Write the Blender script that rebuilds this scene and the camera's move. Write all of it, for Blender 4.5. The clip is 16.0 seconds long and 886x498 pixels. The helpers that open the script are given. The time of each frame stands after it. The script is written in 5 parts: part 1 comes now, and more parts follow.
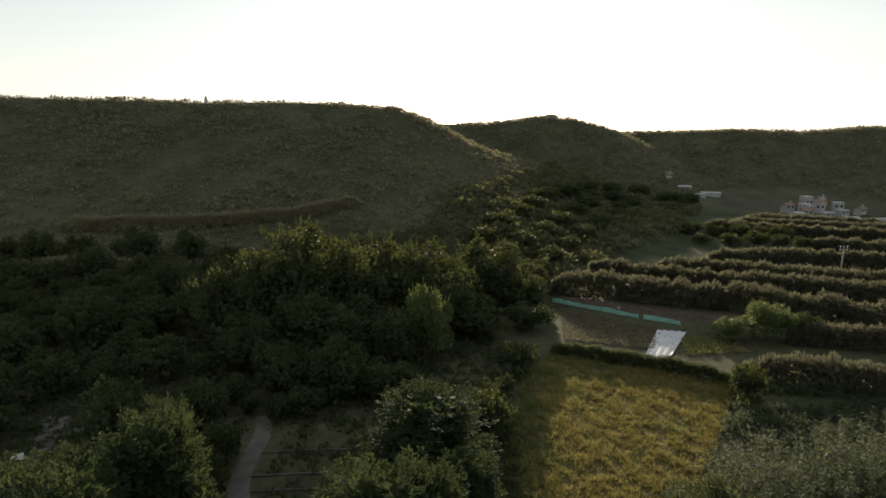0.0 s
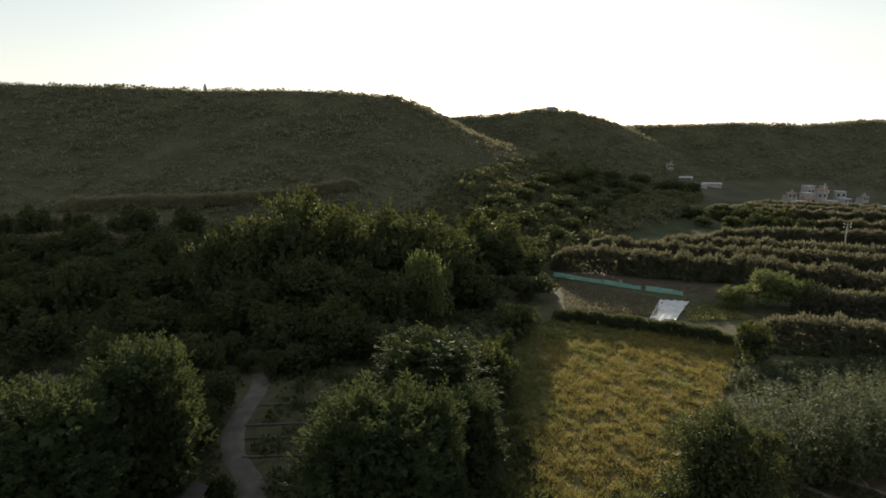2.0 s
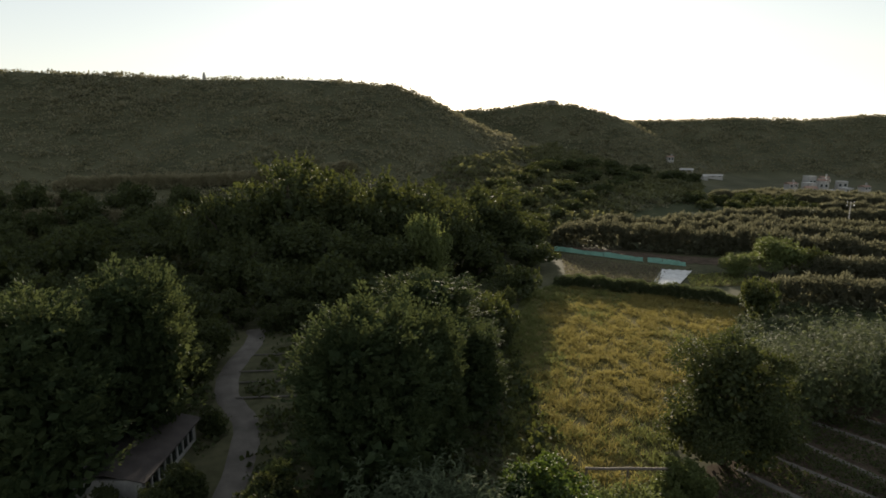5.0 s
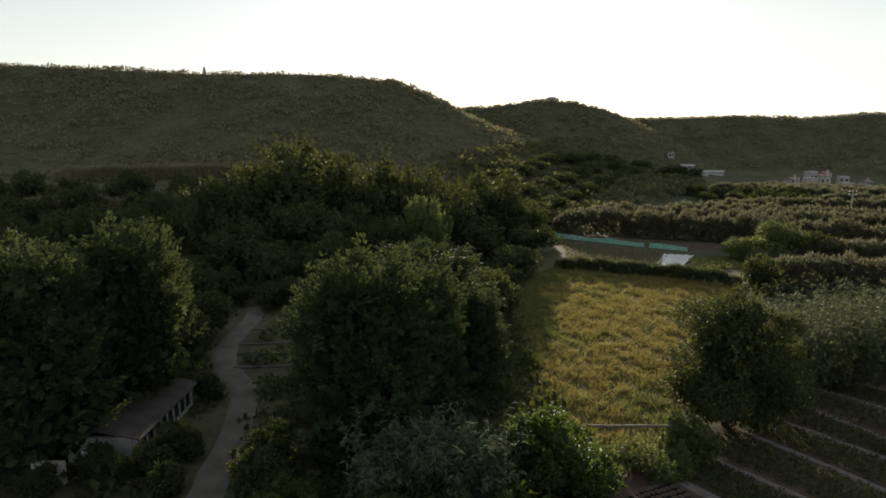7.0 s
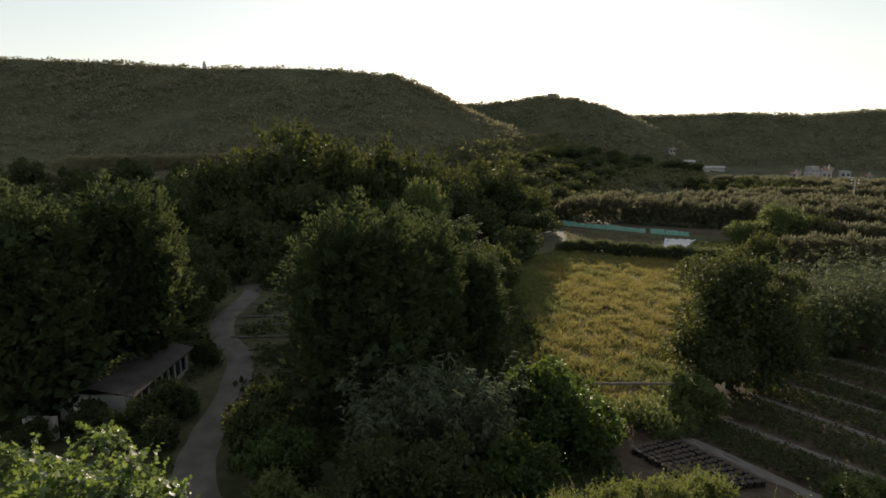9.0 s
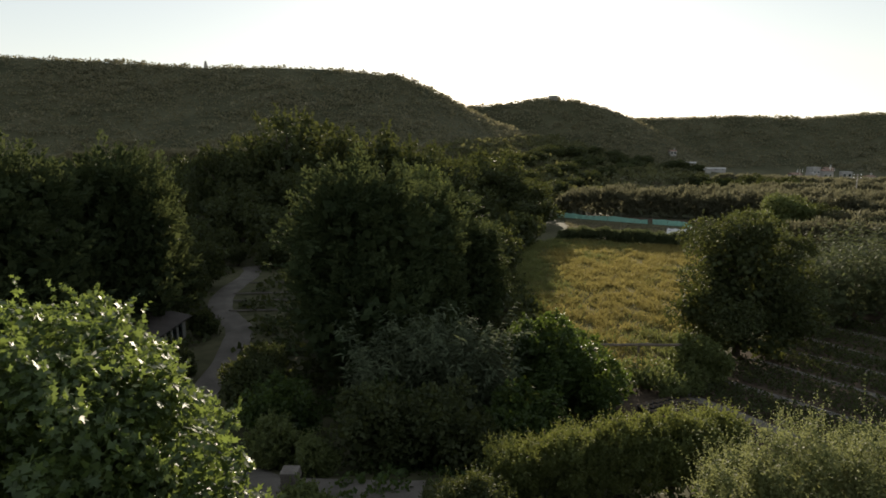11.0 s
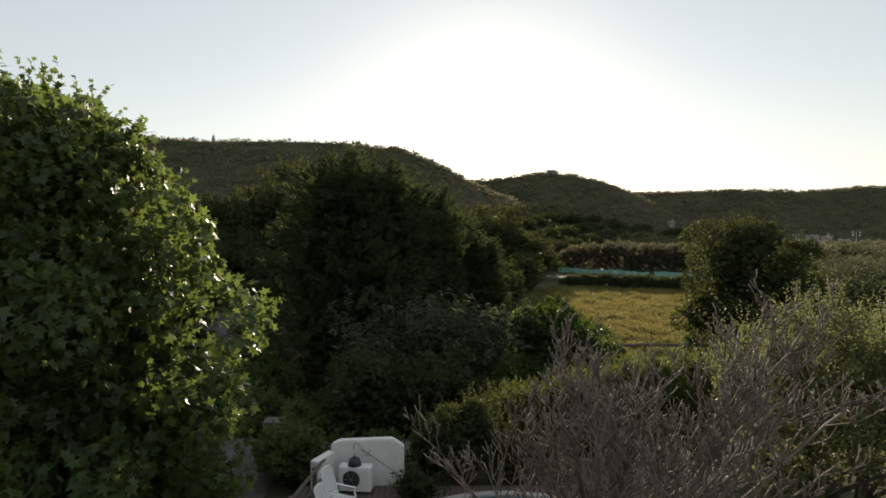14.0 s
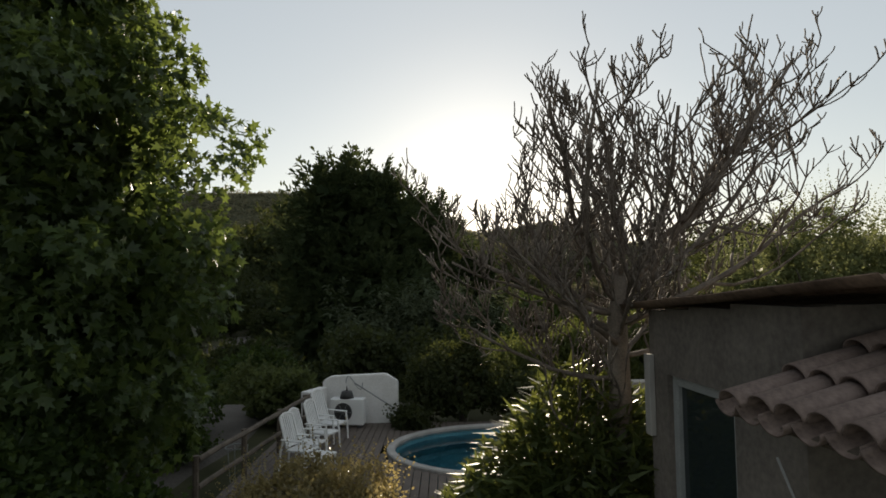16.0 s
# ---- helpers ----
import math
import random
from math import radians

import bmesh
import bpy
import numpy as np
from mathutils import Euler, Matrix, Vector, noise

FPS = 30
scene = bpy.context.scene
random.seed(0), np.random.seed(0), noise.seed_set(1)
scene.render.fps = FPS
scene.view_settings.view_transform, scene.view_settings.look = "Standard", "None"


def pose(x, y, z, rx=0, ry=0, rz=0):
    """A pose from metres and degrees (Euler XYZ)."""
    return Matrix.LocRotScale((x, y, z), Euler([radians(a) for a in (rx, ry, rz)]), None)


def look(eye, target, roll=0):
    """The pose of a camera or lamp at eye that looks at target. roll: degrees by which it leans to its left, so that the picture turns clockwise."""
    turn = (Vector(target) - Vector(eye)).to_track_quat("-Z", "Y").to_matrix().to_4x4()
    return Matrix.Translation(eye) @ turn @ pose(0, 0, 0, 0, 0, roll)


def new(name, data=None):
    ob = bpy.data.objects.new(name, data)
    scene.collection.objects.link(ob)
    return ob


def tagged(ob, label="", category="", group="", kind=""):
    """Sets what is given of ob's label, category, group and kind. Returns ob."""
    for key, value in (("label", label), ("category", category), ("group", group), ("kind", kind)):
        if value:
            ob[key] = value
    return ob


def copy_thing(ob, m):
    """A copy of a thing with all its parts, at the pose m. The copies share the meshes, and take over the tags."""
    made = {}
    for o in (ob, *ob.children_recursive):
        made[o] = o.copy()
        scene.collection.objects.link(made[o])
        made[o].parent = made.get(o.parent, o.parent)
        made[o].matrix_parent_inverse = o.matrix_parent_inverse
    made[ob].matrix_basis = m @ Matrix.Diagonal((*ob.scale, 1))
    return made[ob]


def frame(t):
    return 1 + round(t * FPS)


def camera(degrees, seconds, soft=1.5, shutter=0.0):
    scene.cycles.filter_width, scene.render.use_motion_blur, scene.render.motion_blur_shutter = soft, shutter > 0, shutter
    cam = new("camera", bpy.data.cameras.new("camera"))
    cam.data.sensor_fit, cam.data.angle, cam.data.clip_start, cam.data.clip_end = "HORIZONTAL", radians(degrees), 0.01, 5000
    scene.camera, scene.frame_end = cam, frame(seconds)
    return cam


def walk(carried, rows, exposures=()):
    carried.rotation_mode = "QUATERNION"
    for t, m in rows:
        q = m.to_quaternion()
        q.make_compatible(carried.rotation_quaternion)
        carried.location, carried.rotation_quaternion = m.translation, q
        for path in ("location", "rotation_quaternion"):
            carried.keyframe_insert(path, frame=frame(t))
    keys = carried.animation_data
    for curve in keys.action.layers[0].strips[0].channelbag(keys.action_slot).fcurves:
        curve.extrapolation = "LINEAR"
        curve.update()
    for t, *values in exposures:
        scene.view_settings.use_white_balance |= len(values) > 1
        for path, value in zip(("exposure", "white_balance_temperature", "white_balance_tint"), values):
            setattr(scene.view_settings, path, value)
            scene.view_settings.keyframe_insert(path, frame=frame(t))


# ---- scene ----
cam = camera(73.3, 16.0, soft=1.65)
METRES, EYE, TILT, LEAN, TURN = 28.0, 31.6, -11.4, 0.0, 0.0
ROWS = [
    (0.0, 0.0, 0.0, 0.0, 0.0, 0.0, -0.0),
    (0.5, 0.0012, 0.0075, -0.0473, 0.02, 0.05, 0.03),
    (1.0, 0.0017, 0.0213, -0.1003, 0.02, 0.12, 0.04),
    (1.5, 0.0023, 0.0317, -0.1499, 0.04, 0.19, 0.05),
    (2.0, 0.0037, 0.0428, -0.2008, 0.04, 0.25, 0.05),
    (2.5, 0.0046, 0.0542, -0.247, 0.05, 0.32, 0.04),
    (3.0, 0.0055, 0.0654, -0.2921, 0.04, 0.39, 0.04),
    (3.5, 0.0058, 0.0726, -0.3247, 0.04, 0.45, 0.05),
    (4.0, 0.0058, 0.0779, -0.3536, 0.04, 0.51, 0.04),
    (6.5, 0.0075, 0.1038, -0.4819, 0.06, 0.75, 0.03),
    (7.0, 0.0069, 0.1091, -0.5082, 0.09, 0.8, 0.03),
    (7.5, 0.0072, 0.115, -0.5327, 0.09, 0.84, 0.02),
    (8.0, 0.0085, 0.1192, -0.5582, 0.11, 0.89, 0.02),
    (8.5, 0.0094, 0.1242, -0.5815, 0.13, 0.92, 0.03),
    (9.0, 0.01, 0.1317, -0.6055, 0.15, 0.94, 0.04),
    (11.5, 0.0075, 0.1608, -0.7311, 0.21, 2.2, -0.05),
    (12.0, 0.0091, 0.1678, -0.7592, 0.23, 3.63, -0.0),
    (12.5, 0.0094, 0.1718, -0.7845, 0.25, 4.9, 0.0),
    (13.0, 0.0112, 0.178, -0.8117, 0.28, 6.32, 0.04),
    (13.5, 0.0142, 0.1834, -0.8381, 0.33, 7.7, 0.09),
    (14.0, 0.0146, 0.1906, -0.8661, 0.37, 9.27, 0.18),
    (14.5, 0.0161, 0.1981, -0.8919, 0.32, 10.66, 0.29),
    (15.0, 0.0161, 0.2029, -0.9225, 0.23, 12.29, 0.71),
    (15.5, 0.0171, 0.2098, -0.9475, 0.28, 13.68, 0.72),
    (16.0, 0.0177, 0.2167, -0.9749, 0.35, 14.73, 0.69),
]
walk(cam, [(t, pose(0, 0, EYE, TILT, LEAN, TURN) @ pose(METRES * x, METRES * y, METRES * z, 90 + pitch, roll, yaw)) for t, x, y, z, yaw, pitch, roll in ROWS],
     [(0.0, 0.74), (12.0, 0.74), (14.0, 0.66), (15.0, 0.58), (16.0, 0.5)])

# ---- light: a low evening sun behind the hills, clear sky ----
SUN_EL, SUN_AZ = 10.7, 4.0          # degrees above the horizon, degrees to the right of straight ahead
world = bpy.data.worlds.new("world")
scene.world = world
world.use_nodes = True
wn = world.node_tree.nodes
sky = wn.new("ShaderNodeTexSky")
sky.sky_type, sky.sun_disc = "NISHITA", False
sky.sun_elevation, sky.sun_rotation = radians(SUN_EL), radians(SUN_AZ)
sky.air_density, sky.dust_density, sky.ozone_density = 1.3, 0.3, 1.0
pale = wn.new("ShaderNodeHueSaturation")       # evening haze greys the sky
pale.inputs["Saturation"].default_value = 0.5
haze = wn.new("ShaderNodeMix")
haze.data_type, haze.blend_type = "RGBA", "ADD"
haze.inputs[0].default_value = 1.0
haze.inputs[7].default_value = (3.7, 3.95, 4.2, 1)
wn["Background"].inputs[1].default_value = 0.054
world.node_tree.links.new(sky.outputs[0], pale.inputs["Color"])
world.node_tree.links.new(pale.outputs[0], haze.inputs[6])
world.node_tree.links.new(haze.outputs[2], wn["Background"].inputs[0])
sun = new("sun", bpy.data.lights.new("sun", "SUN"))
sun.data.energy, sun.data.angle, sun.data.color = 5.0, radians(0.5), (1.0, 0.86, 0.66)
_el, _az = radians(SUN_EL), radians(SUN_AZ)
sun.matrix_world = look((0, 0, 60), (-math.sin(_az) * math.cos(_el) * 50, -math.cos(_az) * math.cos(_el) * 50, 60 - math.sin(_el) * 50))


# ---- materials ----
def mat(name):
    m = bpy.data.materials.new(name)
    m.use_nodes = True
    return m, m.node_tree.nodes, m.node_tree.links, m.node_tree.nodes["Principled BSDF"]


def ramp(nodes, stops):
    r = nodes.new("ShaderNodeValToRGB")
    e = r.color_ramp.elements
    while len(e) < len(stops):
        e.new(0.5)
    for k, (p, c) in zip(e, stops):
        k.position, k.color = p, (*c, 1)
    return r


def surface(name, c1, c2, scale=3.0, fine=40.0, rough=0.8, bump=0.3, metal=0.0, dist=0.02, spec=0.4):
    """A mottled surface: two colours mixed by coarse and fine noise, with relief."""
    m, n, l, p = mat(name)
    co = n.new("ShaderNodeTexCoord")
    a = n.new("ShaderNodeTexNoise")
    b = n.new("ShaderNodeTexNoise")
    a.inputs["Scale"].default_value, b.inputs["Scale"].default_value = scale, fine
    a.inputs["Detail"].default_value, b.inputs["Detail"].default_value = 4, 5
    mix = n.new("ShaderNodeMath")
    mix.operation = "MULTIPLY_ADD"
    mix.inputs[1].default_value = 0.45
    half = n.new("ShaderNodeMath")
    half.operation = "MULTIPLY"
    half.inputs[1].default_value = 0.55
    for t in (a, b):
        l.new(co.outputs["Object"], t.inputs["Vector"])
    l.new(a.outputs["Fac"], half.inputs[0])
    l.new(b.outputs["Fac"], mix.inputs[0])
    l.new(half.outputs[0], mix.inputs[2])
    r = ramp(n, [(0.36, c1), (0.64, c2)])
    l.new(mix.outputs[0], r.inputs[0])
    l.new(r.outputs[0], p.inputs["Base Color"])
    p.inputs["Roughness"].default_value, p.inputs["Metallic"].default_value = rough, metal
    p.inputs["Specular IOR Level"].default_value = spec
    bp = n.new("ShaderNodeBump")
    bp.inputs["Strength"].default_value, bp.inputs["Distance"].default_value = bump, dist
    l.new(mix.outputs[0], bp.inputs["Height"])
    l.new(bp.outputs[0], p.inputs["Normal"])
    return m


def foliage(name, dark, light, glow, through_part=0.35, rough=0.55, spec=0.35, patch=0.15):
    """Leaves: colour by leaf and by patch, light passes through them."""
    m, n, l, p = mat(name)
    geo = n.new("ShaderNodeNewGeometry")
    no = n.new("ShaderNodeTexNoise")
    no.inputs["Scale"].default_value, no.inputs["Detail"].default_value = patch, 3
    l.new(geo.outputs["Position"], no.inputs["Vector"])
    add = n.new("ShaderNodeMath")
    add.operation = "MULTIPLY_ADD"
    add.inputs[1].default_value = 0.5
    hf = n.new("ShaderNodeMath")
    hf.operation = "MULTIPLY"
    hf.inputs[1].default_value = 0.5
    l.new(no.outputs["Fac"], hf.inputs[0])
    l.new(geo.outputs["Random Per Island"], add.inputs[0])
    l.new(hf.outputs[0], add.inputs[2])
    r = ramp(n, [(0.15, dark), (0.85, light)])
    l.new(add.outputs[0], r.inputs[0])
    l.new(r.outputs[0], p.inputs["Base Color"])
    p.inputs["Roughness"].default_value = rough
    p.inputs["Specular IOR Level"].default_value = spec
    tr = n.new("ShaderNodeBsdfTranslucent")
    tint = n.new("ShaderNodeMix")
    tint.data_type, tint.blend_type = "RGBA", "MIX"
    tint.inputs[0].default_value = 0.6
    l.new(r.outputs[0], tint.inputs[6])
    tint.inputs[7].default_value = (*glow, 1)
    l.new(tint.outputs[2], tr.inputs["Color"])
    ms = n.new("ShaderNodeMixShader")
    ms.inputs[0].default_value = through_part
    l.new(p.outputs[0], ms.inputs[1])
    l.new(tr.outputs[0], ms.inputs[2])
    l.new(ms.outputs[0], n["Material Output"].inputs["Surface"])
    return m


M_PLANE = foliage("plane_leaves", (0.024, 0.043, 0.016), (0.07, 0.106, 0.036), (0.27, 0.34, 0.065), 0.42, 0.44, 0.35, 0.6)
M_OAK = foliage("oak_leaves", (0.02, 0.03, 0.011), (0.055, 0.068, 0.024), (0.13, 0.14, 0.03), 0.32, 0.7, 0.25)
M_PALE = foliage("pale_leaves", (0.045, 0.065, 0.022), (0.11, 0.13, 0.045), (0.22, 0.25, 0.07), 0.4, 0.6, 0.25)
M_CYPRESS = foliage("cypress_needles", (0.018, 0.031, 0.014), (0.052, 0.07, 0.029), (0.13, 0.15, 0.05), 0.28, 0.8, 0.12, 0.4)
M_LAUREL = foliage("laurel_leaves", (0.016, 0.03, 0.01), (0.05, 0.08, 0.02), (0.16, 0.22, 0.03), 0.34, 0.55, 0.22, 0.5)
M_CANE = foliage("cane_leaves", (0.04, 0.044, 0.027), (0.108, 0.106, 0.068), (0.28, 0.265, 0.155), 0.4, 0.7, 0.2, 0.3)
M_THICKET = foliage("thicket_leaves", (0.024, 0.034, 0.015), (0.064, 0.08, 0.036), (0.21, 0.235, 0.1), 0.32, 0.7, 0.2, 0.3)
M_GREYCANE = foliage("grey_cane_leaves", (0.03, 0.042, 0.024), (0.1, 0.12, 0.07), (0.17, 0.19, 0.08), 0.28, 0.85, 0.1, 0.5)
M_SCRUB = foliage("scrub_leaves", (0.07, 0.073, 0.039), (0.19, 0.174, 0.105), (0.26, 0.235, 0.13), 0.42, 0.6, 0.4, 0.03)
M_WOOD = foliage("wood_leaves", (0.035, 0.042, 0.018), (0.095, 0.1, 0.045), (0.2, 0.19, 0.07), 0.36, 0.65, 0.3, 0.08)
M_DRYREED = foliage("dry_reed_leaves", (0.14, 0.13, 0.08), (0.29, 0.265, 0.17), (0.4, 0.36, 0.22), 0.42, 0.8, 0.15, 0.3)
M_YEW = foliage("tamarisk_leaves", (0.036, 0.05, 0.016), (0.095, 0.115, 0.037), (0.28, 0.3, 0.065), 0.36, 0.6, 0.25, 0.8)
M_FEATHER = foliage("feathery_leaves", (0.07, 0.09, 0.032), (0.16, 0.178, 0.075), (0.3, 0.31, 0.12), 0.42, 0.6, 0.3, 0.8)
M_MEADOW = foliage("meadow_grass", (0.115, 0.112, 0.036), (0.26, 0.205, 0.07), (0.36, 0.3, 0.09), 0.45, 0.7, 0.2, 0.12)
M_GREENGRASS = foliage("green_grass", (0.075, 0.09, 0.03), (0.17, 0.175, 0.065), (0.25, 0.27, 0.08), 0.4, 0.7, 0.2, 0.3)
# abelia: base colours raised to gold to stand for sunlight on it
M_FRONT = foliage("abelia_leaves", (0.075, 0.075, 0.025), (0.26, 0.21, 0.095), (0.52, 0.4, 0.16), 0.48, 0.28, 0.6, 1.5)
M_STRAP = foliage("ginger_leaves", (0.022, 0.036, 0.011), (0.085, 0.11, 0.03), (0.3, 0.32, 0.07), 0.36, 0.5, 0.3, 1.0)
M_BARK = surface("bark", (0.03, 0.025, 0.02), (0.09, 0.072, 0.056), 4, 30, 0.9, 0.8)
M_FIG = surface("fig_bark", (0.085, 0.07, 0.058), (0.2, 0.17, 0.14), 6, 60, 0.85, 0.4, dist=0.005, spec=0.2)
M_GROUND = surface("scrub_ground", (0.034, 0.037, 0.018), (0.085, 0.082, 0.046), 0.06, 1.2, 0.95, 0.3, dist=0.05, spec=0.1)
# dark green crop colour; on the valley floor it also holds row shade
M_CROP = surface("crop_and_shade_ground", (0.02, 0.027, 0.01), (0.05, 0.055, 0.024), 0.2, 3, 0.95, 0.3, dist=0.05, spec=0.1)
M_FIELD = surface("meadow_soil", (0.06, 0.06, 0.025), (0.125, 0.1, 0.04), 0.25, 3, 0.95, 0.2, dist=0.03, spec=0.05)
M_SOIL = surface("bare_soil", (0.045, 0.034, 0.025), (0.105, 0.082, 0.06), 0.8, 9, 0.95, 0.3, dist=0.02, spec=0.05)
M_ROAD = surface("gravel_track", (0.06, 0.054, 0.047), (0.125, 0.113, 0.099), 0.7, 25, 0.9, 0.5, spec=0.2)
M_WHITE = surface("white_render", (0.66, 0.65, 0.62), (0.82, 0.81, 0.79), 2.0, 30, 0.7, 0.15)


# ---- helpers for meshes ----
rng = np.random.default_rng(7)


def mesh_np(name, verts, faces, material=None, smooth=False):
    """A mesh from arrays; every face has the same number of corners."""
    me = bpy.data.meshes.new(name)
    verts, faces = np.asarray(verts, np.float32), np.asarray(faces, np.int32)
    k = faces.shape[1]
    me.vertices.add(len(verts))
    me.vertices.foreach_set("co", verts.ravel())
    me.loops.add(faces.size)
    me.loops.foreach_set("vertex_index", faces.ravel())
    me.polygons.add(len(faces))
    me.polygons.foreach_set("loop_start", np.arange(len(faces), dtype=np.int32) * k)
    me.polygons.foreach_set("loop_total", np.full(len(faces), k, np.int32))
    me.polygons.foreach_set("use_smooth", np.full(len(faces), smooth))
    me.update(calc_edges=True)
    me.validate()
    if material:
        me.materials.append(material)
    return me


def mesh_bm(name, bm, material=None, smooth=False):
    me = bpy.data.meshes.new(name)
    bm.to_mesh(me)
    bm.free()
    for p in me.polygons:
        p.use_smooth = smooth
    if material:
        me.materials.append(material)
    return me


def part(name, data, material, parent, label=""):
    """One mesh object under a thing or a part; data is a bmesh or a mesh."""
    if isinstance(data, bmesh.types.BMesh):
        data = mesh_bm(name, data, material)
    elif material and not data.materials:
        data.materials.append(material)
    ob = new(name, data)
    ob.parent = parent
    return tagged(ob, label)


def box(bm, x0, x1, y0, y1, z0, z1, bevel=0.0, m=None):
    """A box, its edges bevelled, added to bm."""
    r = bmesh.ops.create_cube(bm, size=1)["verts"]
    bmesh.ops.transform(bm, matrix=Matrix.Translation(((x0 + x1) / 2, (y0 + y1) / 2, (z0 + z1) / 2)) @ Matrix.Diagonal((x1 - x0, y1 - y0, z1 - z0, 1)), verts=r)
    if bevel:
        es = list({e for v in r for e in v.link_edges})
        r = bmesh.ops.bevel(bm, geom=es, offset=bevel, segments=2, affect="EDGES", profile=0.5)["verts"]
    if m:
        bmesh.ops.transform(bm, matrix=m, verts=list(set(r)))
    return bm


def norm(a):
    return a / np.maximum(np.linalg.norm(a, axis=1, keepdims=True), 1e-9)


LEAF_SHAPES = {
    "diamond": (np.array([[0, 0], [0.42, 0.45], [0, 1], [-0.42, 0.45]]), [[0, 1, 2, 3]]),
    "long": (np.array([[0, 0], [0.11, 0.4], [0, 1], [-0.11, 0.4]]), [[0, 1, 2, 3]]),
    "needle": (np.array([[0, 0], [0.22, 0.5], [0, 1], [-0.22, 0.5]]), [[0, 1, 2, 3]]),
    "lobed": (np.array([[0, 0], [0.5, 0.1], [0.24, 0.36], [0.56, 0.72], [0.17, 0.68], [0, 1.1], [-0.17, 0.68], [-0.56, 0.72], [-0.24, 0.36], [-0.5, 0.1]]), [[0, 1, 2, 3, 4, 5, 6, 7, 8, 9]]),
}


def leaves_at(pts, along, normal, size, shape="diamond", fold=0.15):
    """One leaf at each point, growing along a direction, facing a normal."""
    flat, faces = LEAF_SHAPES[shape]
    along = norm(along)
    side = norm(np.cross(along, normal))
    nrm = np.cross(side, along)
    k = len(flat)
    s = np.asarray(size).reshape(-1, 1, 1)
    lift = (np.abs(flat[:, 0]) * fold - 0.25 * fold * flat[:, 1] ** 2)[None, :, None]
    v = pts[:, None, :] + s * (side[:, None, :] * flat[None, :, 0:1] + along[:, None, :] * flat[None, :, 1:2] + nrm[:, None, :] * lift)
    f = np.arange(len(pts))[:, None, None] * k + np.array(faces)[None]
    return v.reshape(-1, 3), f.reshape(-1, len(faces[0]))


def on_sphere(n):
    return norm(rng.normal(size=(n, 3)))


def crown_mesh(name, material, blobs, n, size, shape="diamond", clumps=40, clump_r=0.3, droop=0.2, up=0.5, inner=0.35, shoots=0, shoot_len=0.3, shoot_up=0.6, fill=0.2, fill_size=2.6):
    """A crown: leaves on many small clumps, which sit on the hulls of a few large blobs (x, y, z, rx, ry, rz)."""
    blobs = np.array(blobs, float)
    w = (blobs[:, 3] * blobs[:, 5]) / (blobs[:, 3] * blobs[:, 5]).sum()
    which = rng.choice(len(blobs), clumps, p=w)
    d = on_sphere(clumps)
    d[:, 2] = np.where(d[:, 2] < -0.5, -d[:, 2], d[:, 2])
    rad = 1 - inner * rng.random(clumps) ** 2 + 0.07 * rng.normal(size=clumps)
    cc = blobs[which, :3] + d * blobs[which, 3:] * rad[:, None]
    cr = clump_r * blobs[which, 3] * (0.5 + 1.0 * rng.random(clumps) ** 1.5)
    ci = rng.choice(clumps, n, p=cr ** 2 / (cr ** 2).sum())
    dd = on_sphere(n)
    out = norm(dd + 0.4 * d[ci] + np.array([0, 0, up * 0.4]))
    pts = cc[ci] + out * (cr[ci] * (1 - 0.5 * rng.random(n) ** 2))[:, None] * np.array([1, 1, 0.8])
    along = norm(out + 0.7 * rng.normal(size=(n, 3)) - np.array([0, 0, droop]))
    nr = norm(out + np.array([0, 0, up]) + 0.6 * rng.normal(size=(n, 3)))
    v, f = leaves_at(pts, along, nr, size * (0.6 + 0.8 * rng.random(n)), shape)
    if shoots:
        per = 12
        si = np.repeat(rng.choice(clumps, shoots), per)
        so = norm(on_sphere(shoots) + 0.9 * d[si[::per]] + np.array([0, 0, 0.4]))
        sd = norm(so * (1 - shoot_up) + np.array([0, 0, shoot_up]) + 0.25 * rng.normal(size=(shoots, 3)))
        so, sd = np.repeat(so, per, axis=0), np.repeat(sd, per, axis=0)
        tt = np.tile(np.linspace(0, 1, per), shoots)[:, None]
        ln = np.repeat(shoot_len * (0.4 + 0.9 * rng.random(shoots)), per)[:, None]
        sp = cc[si] + so * cr[si][:, None] * 0.85 + sd * ln * tt
        v3, f3 = leaves_at(sp, sd * 0.5 + 0.8 * rng.normal(size=sp.shape), on_sphere(len(sp)) + np.array([0, 0, up]), size * (1.05 - 0.45 * tt[:, 0]), shape)
        v, f = np.vstack([v, v3]), np.vstack([f, f3 + len(v)])
    k = int(n * fill)
    bi = rng.choice(len(blobs), k, p=w)
    q = blobs[bi, :3] + on_sphere(k) * blobs[bi, 3:] * (0.35 + 0.45 * rng.random(k))[:, None]
    v2, f2 = leaves_at(q, on_sphere(k), on_sphere(k), np.full(k, size * fill_size), shape)
    return mesh_np(name, np.vstack([v, v2]), np.vstack([f, f2 + len(v)]), material)


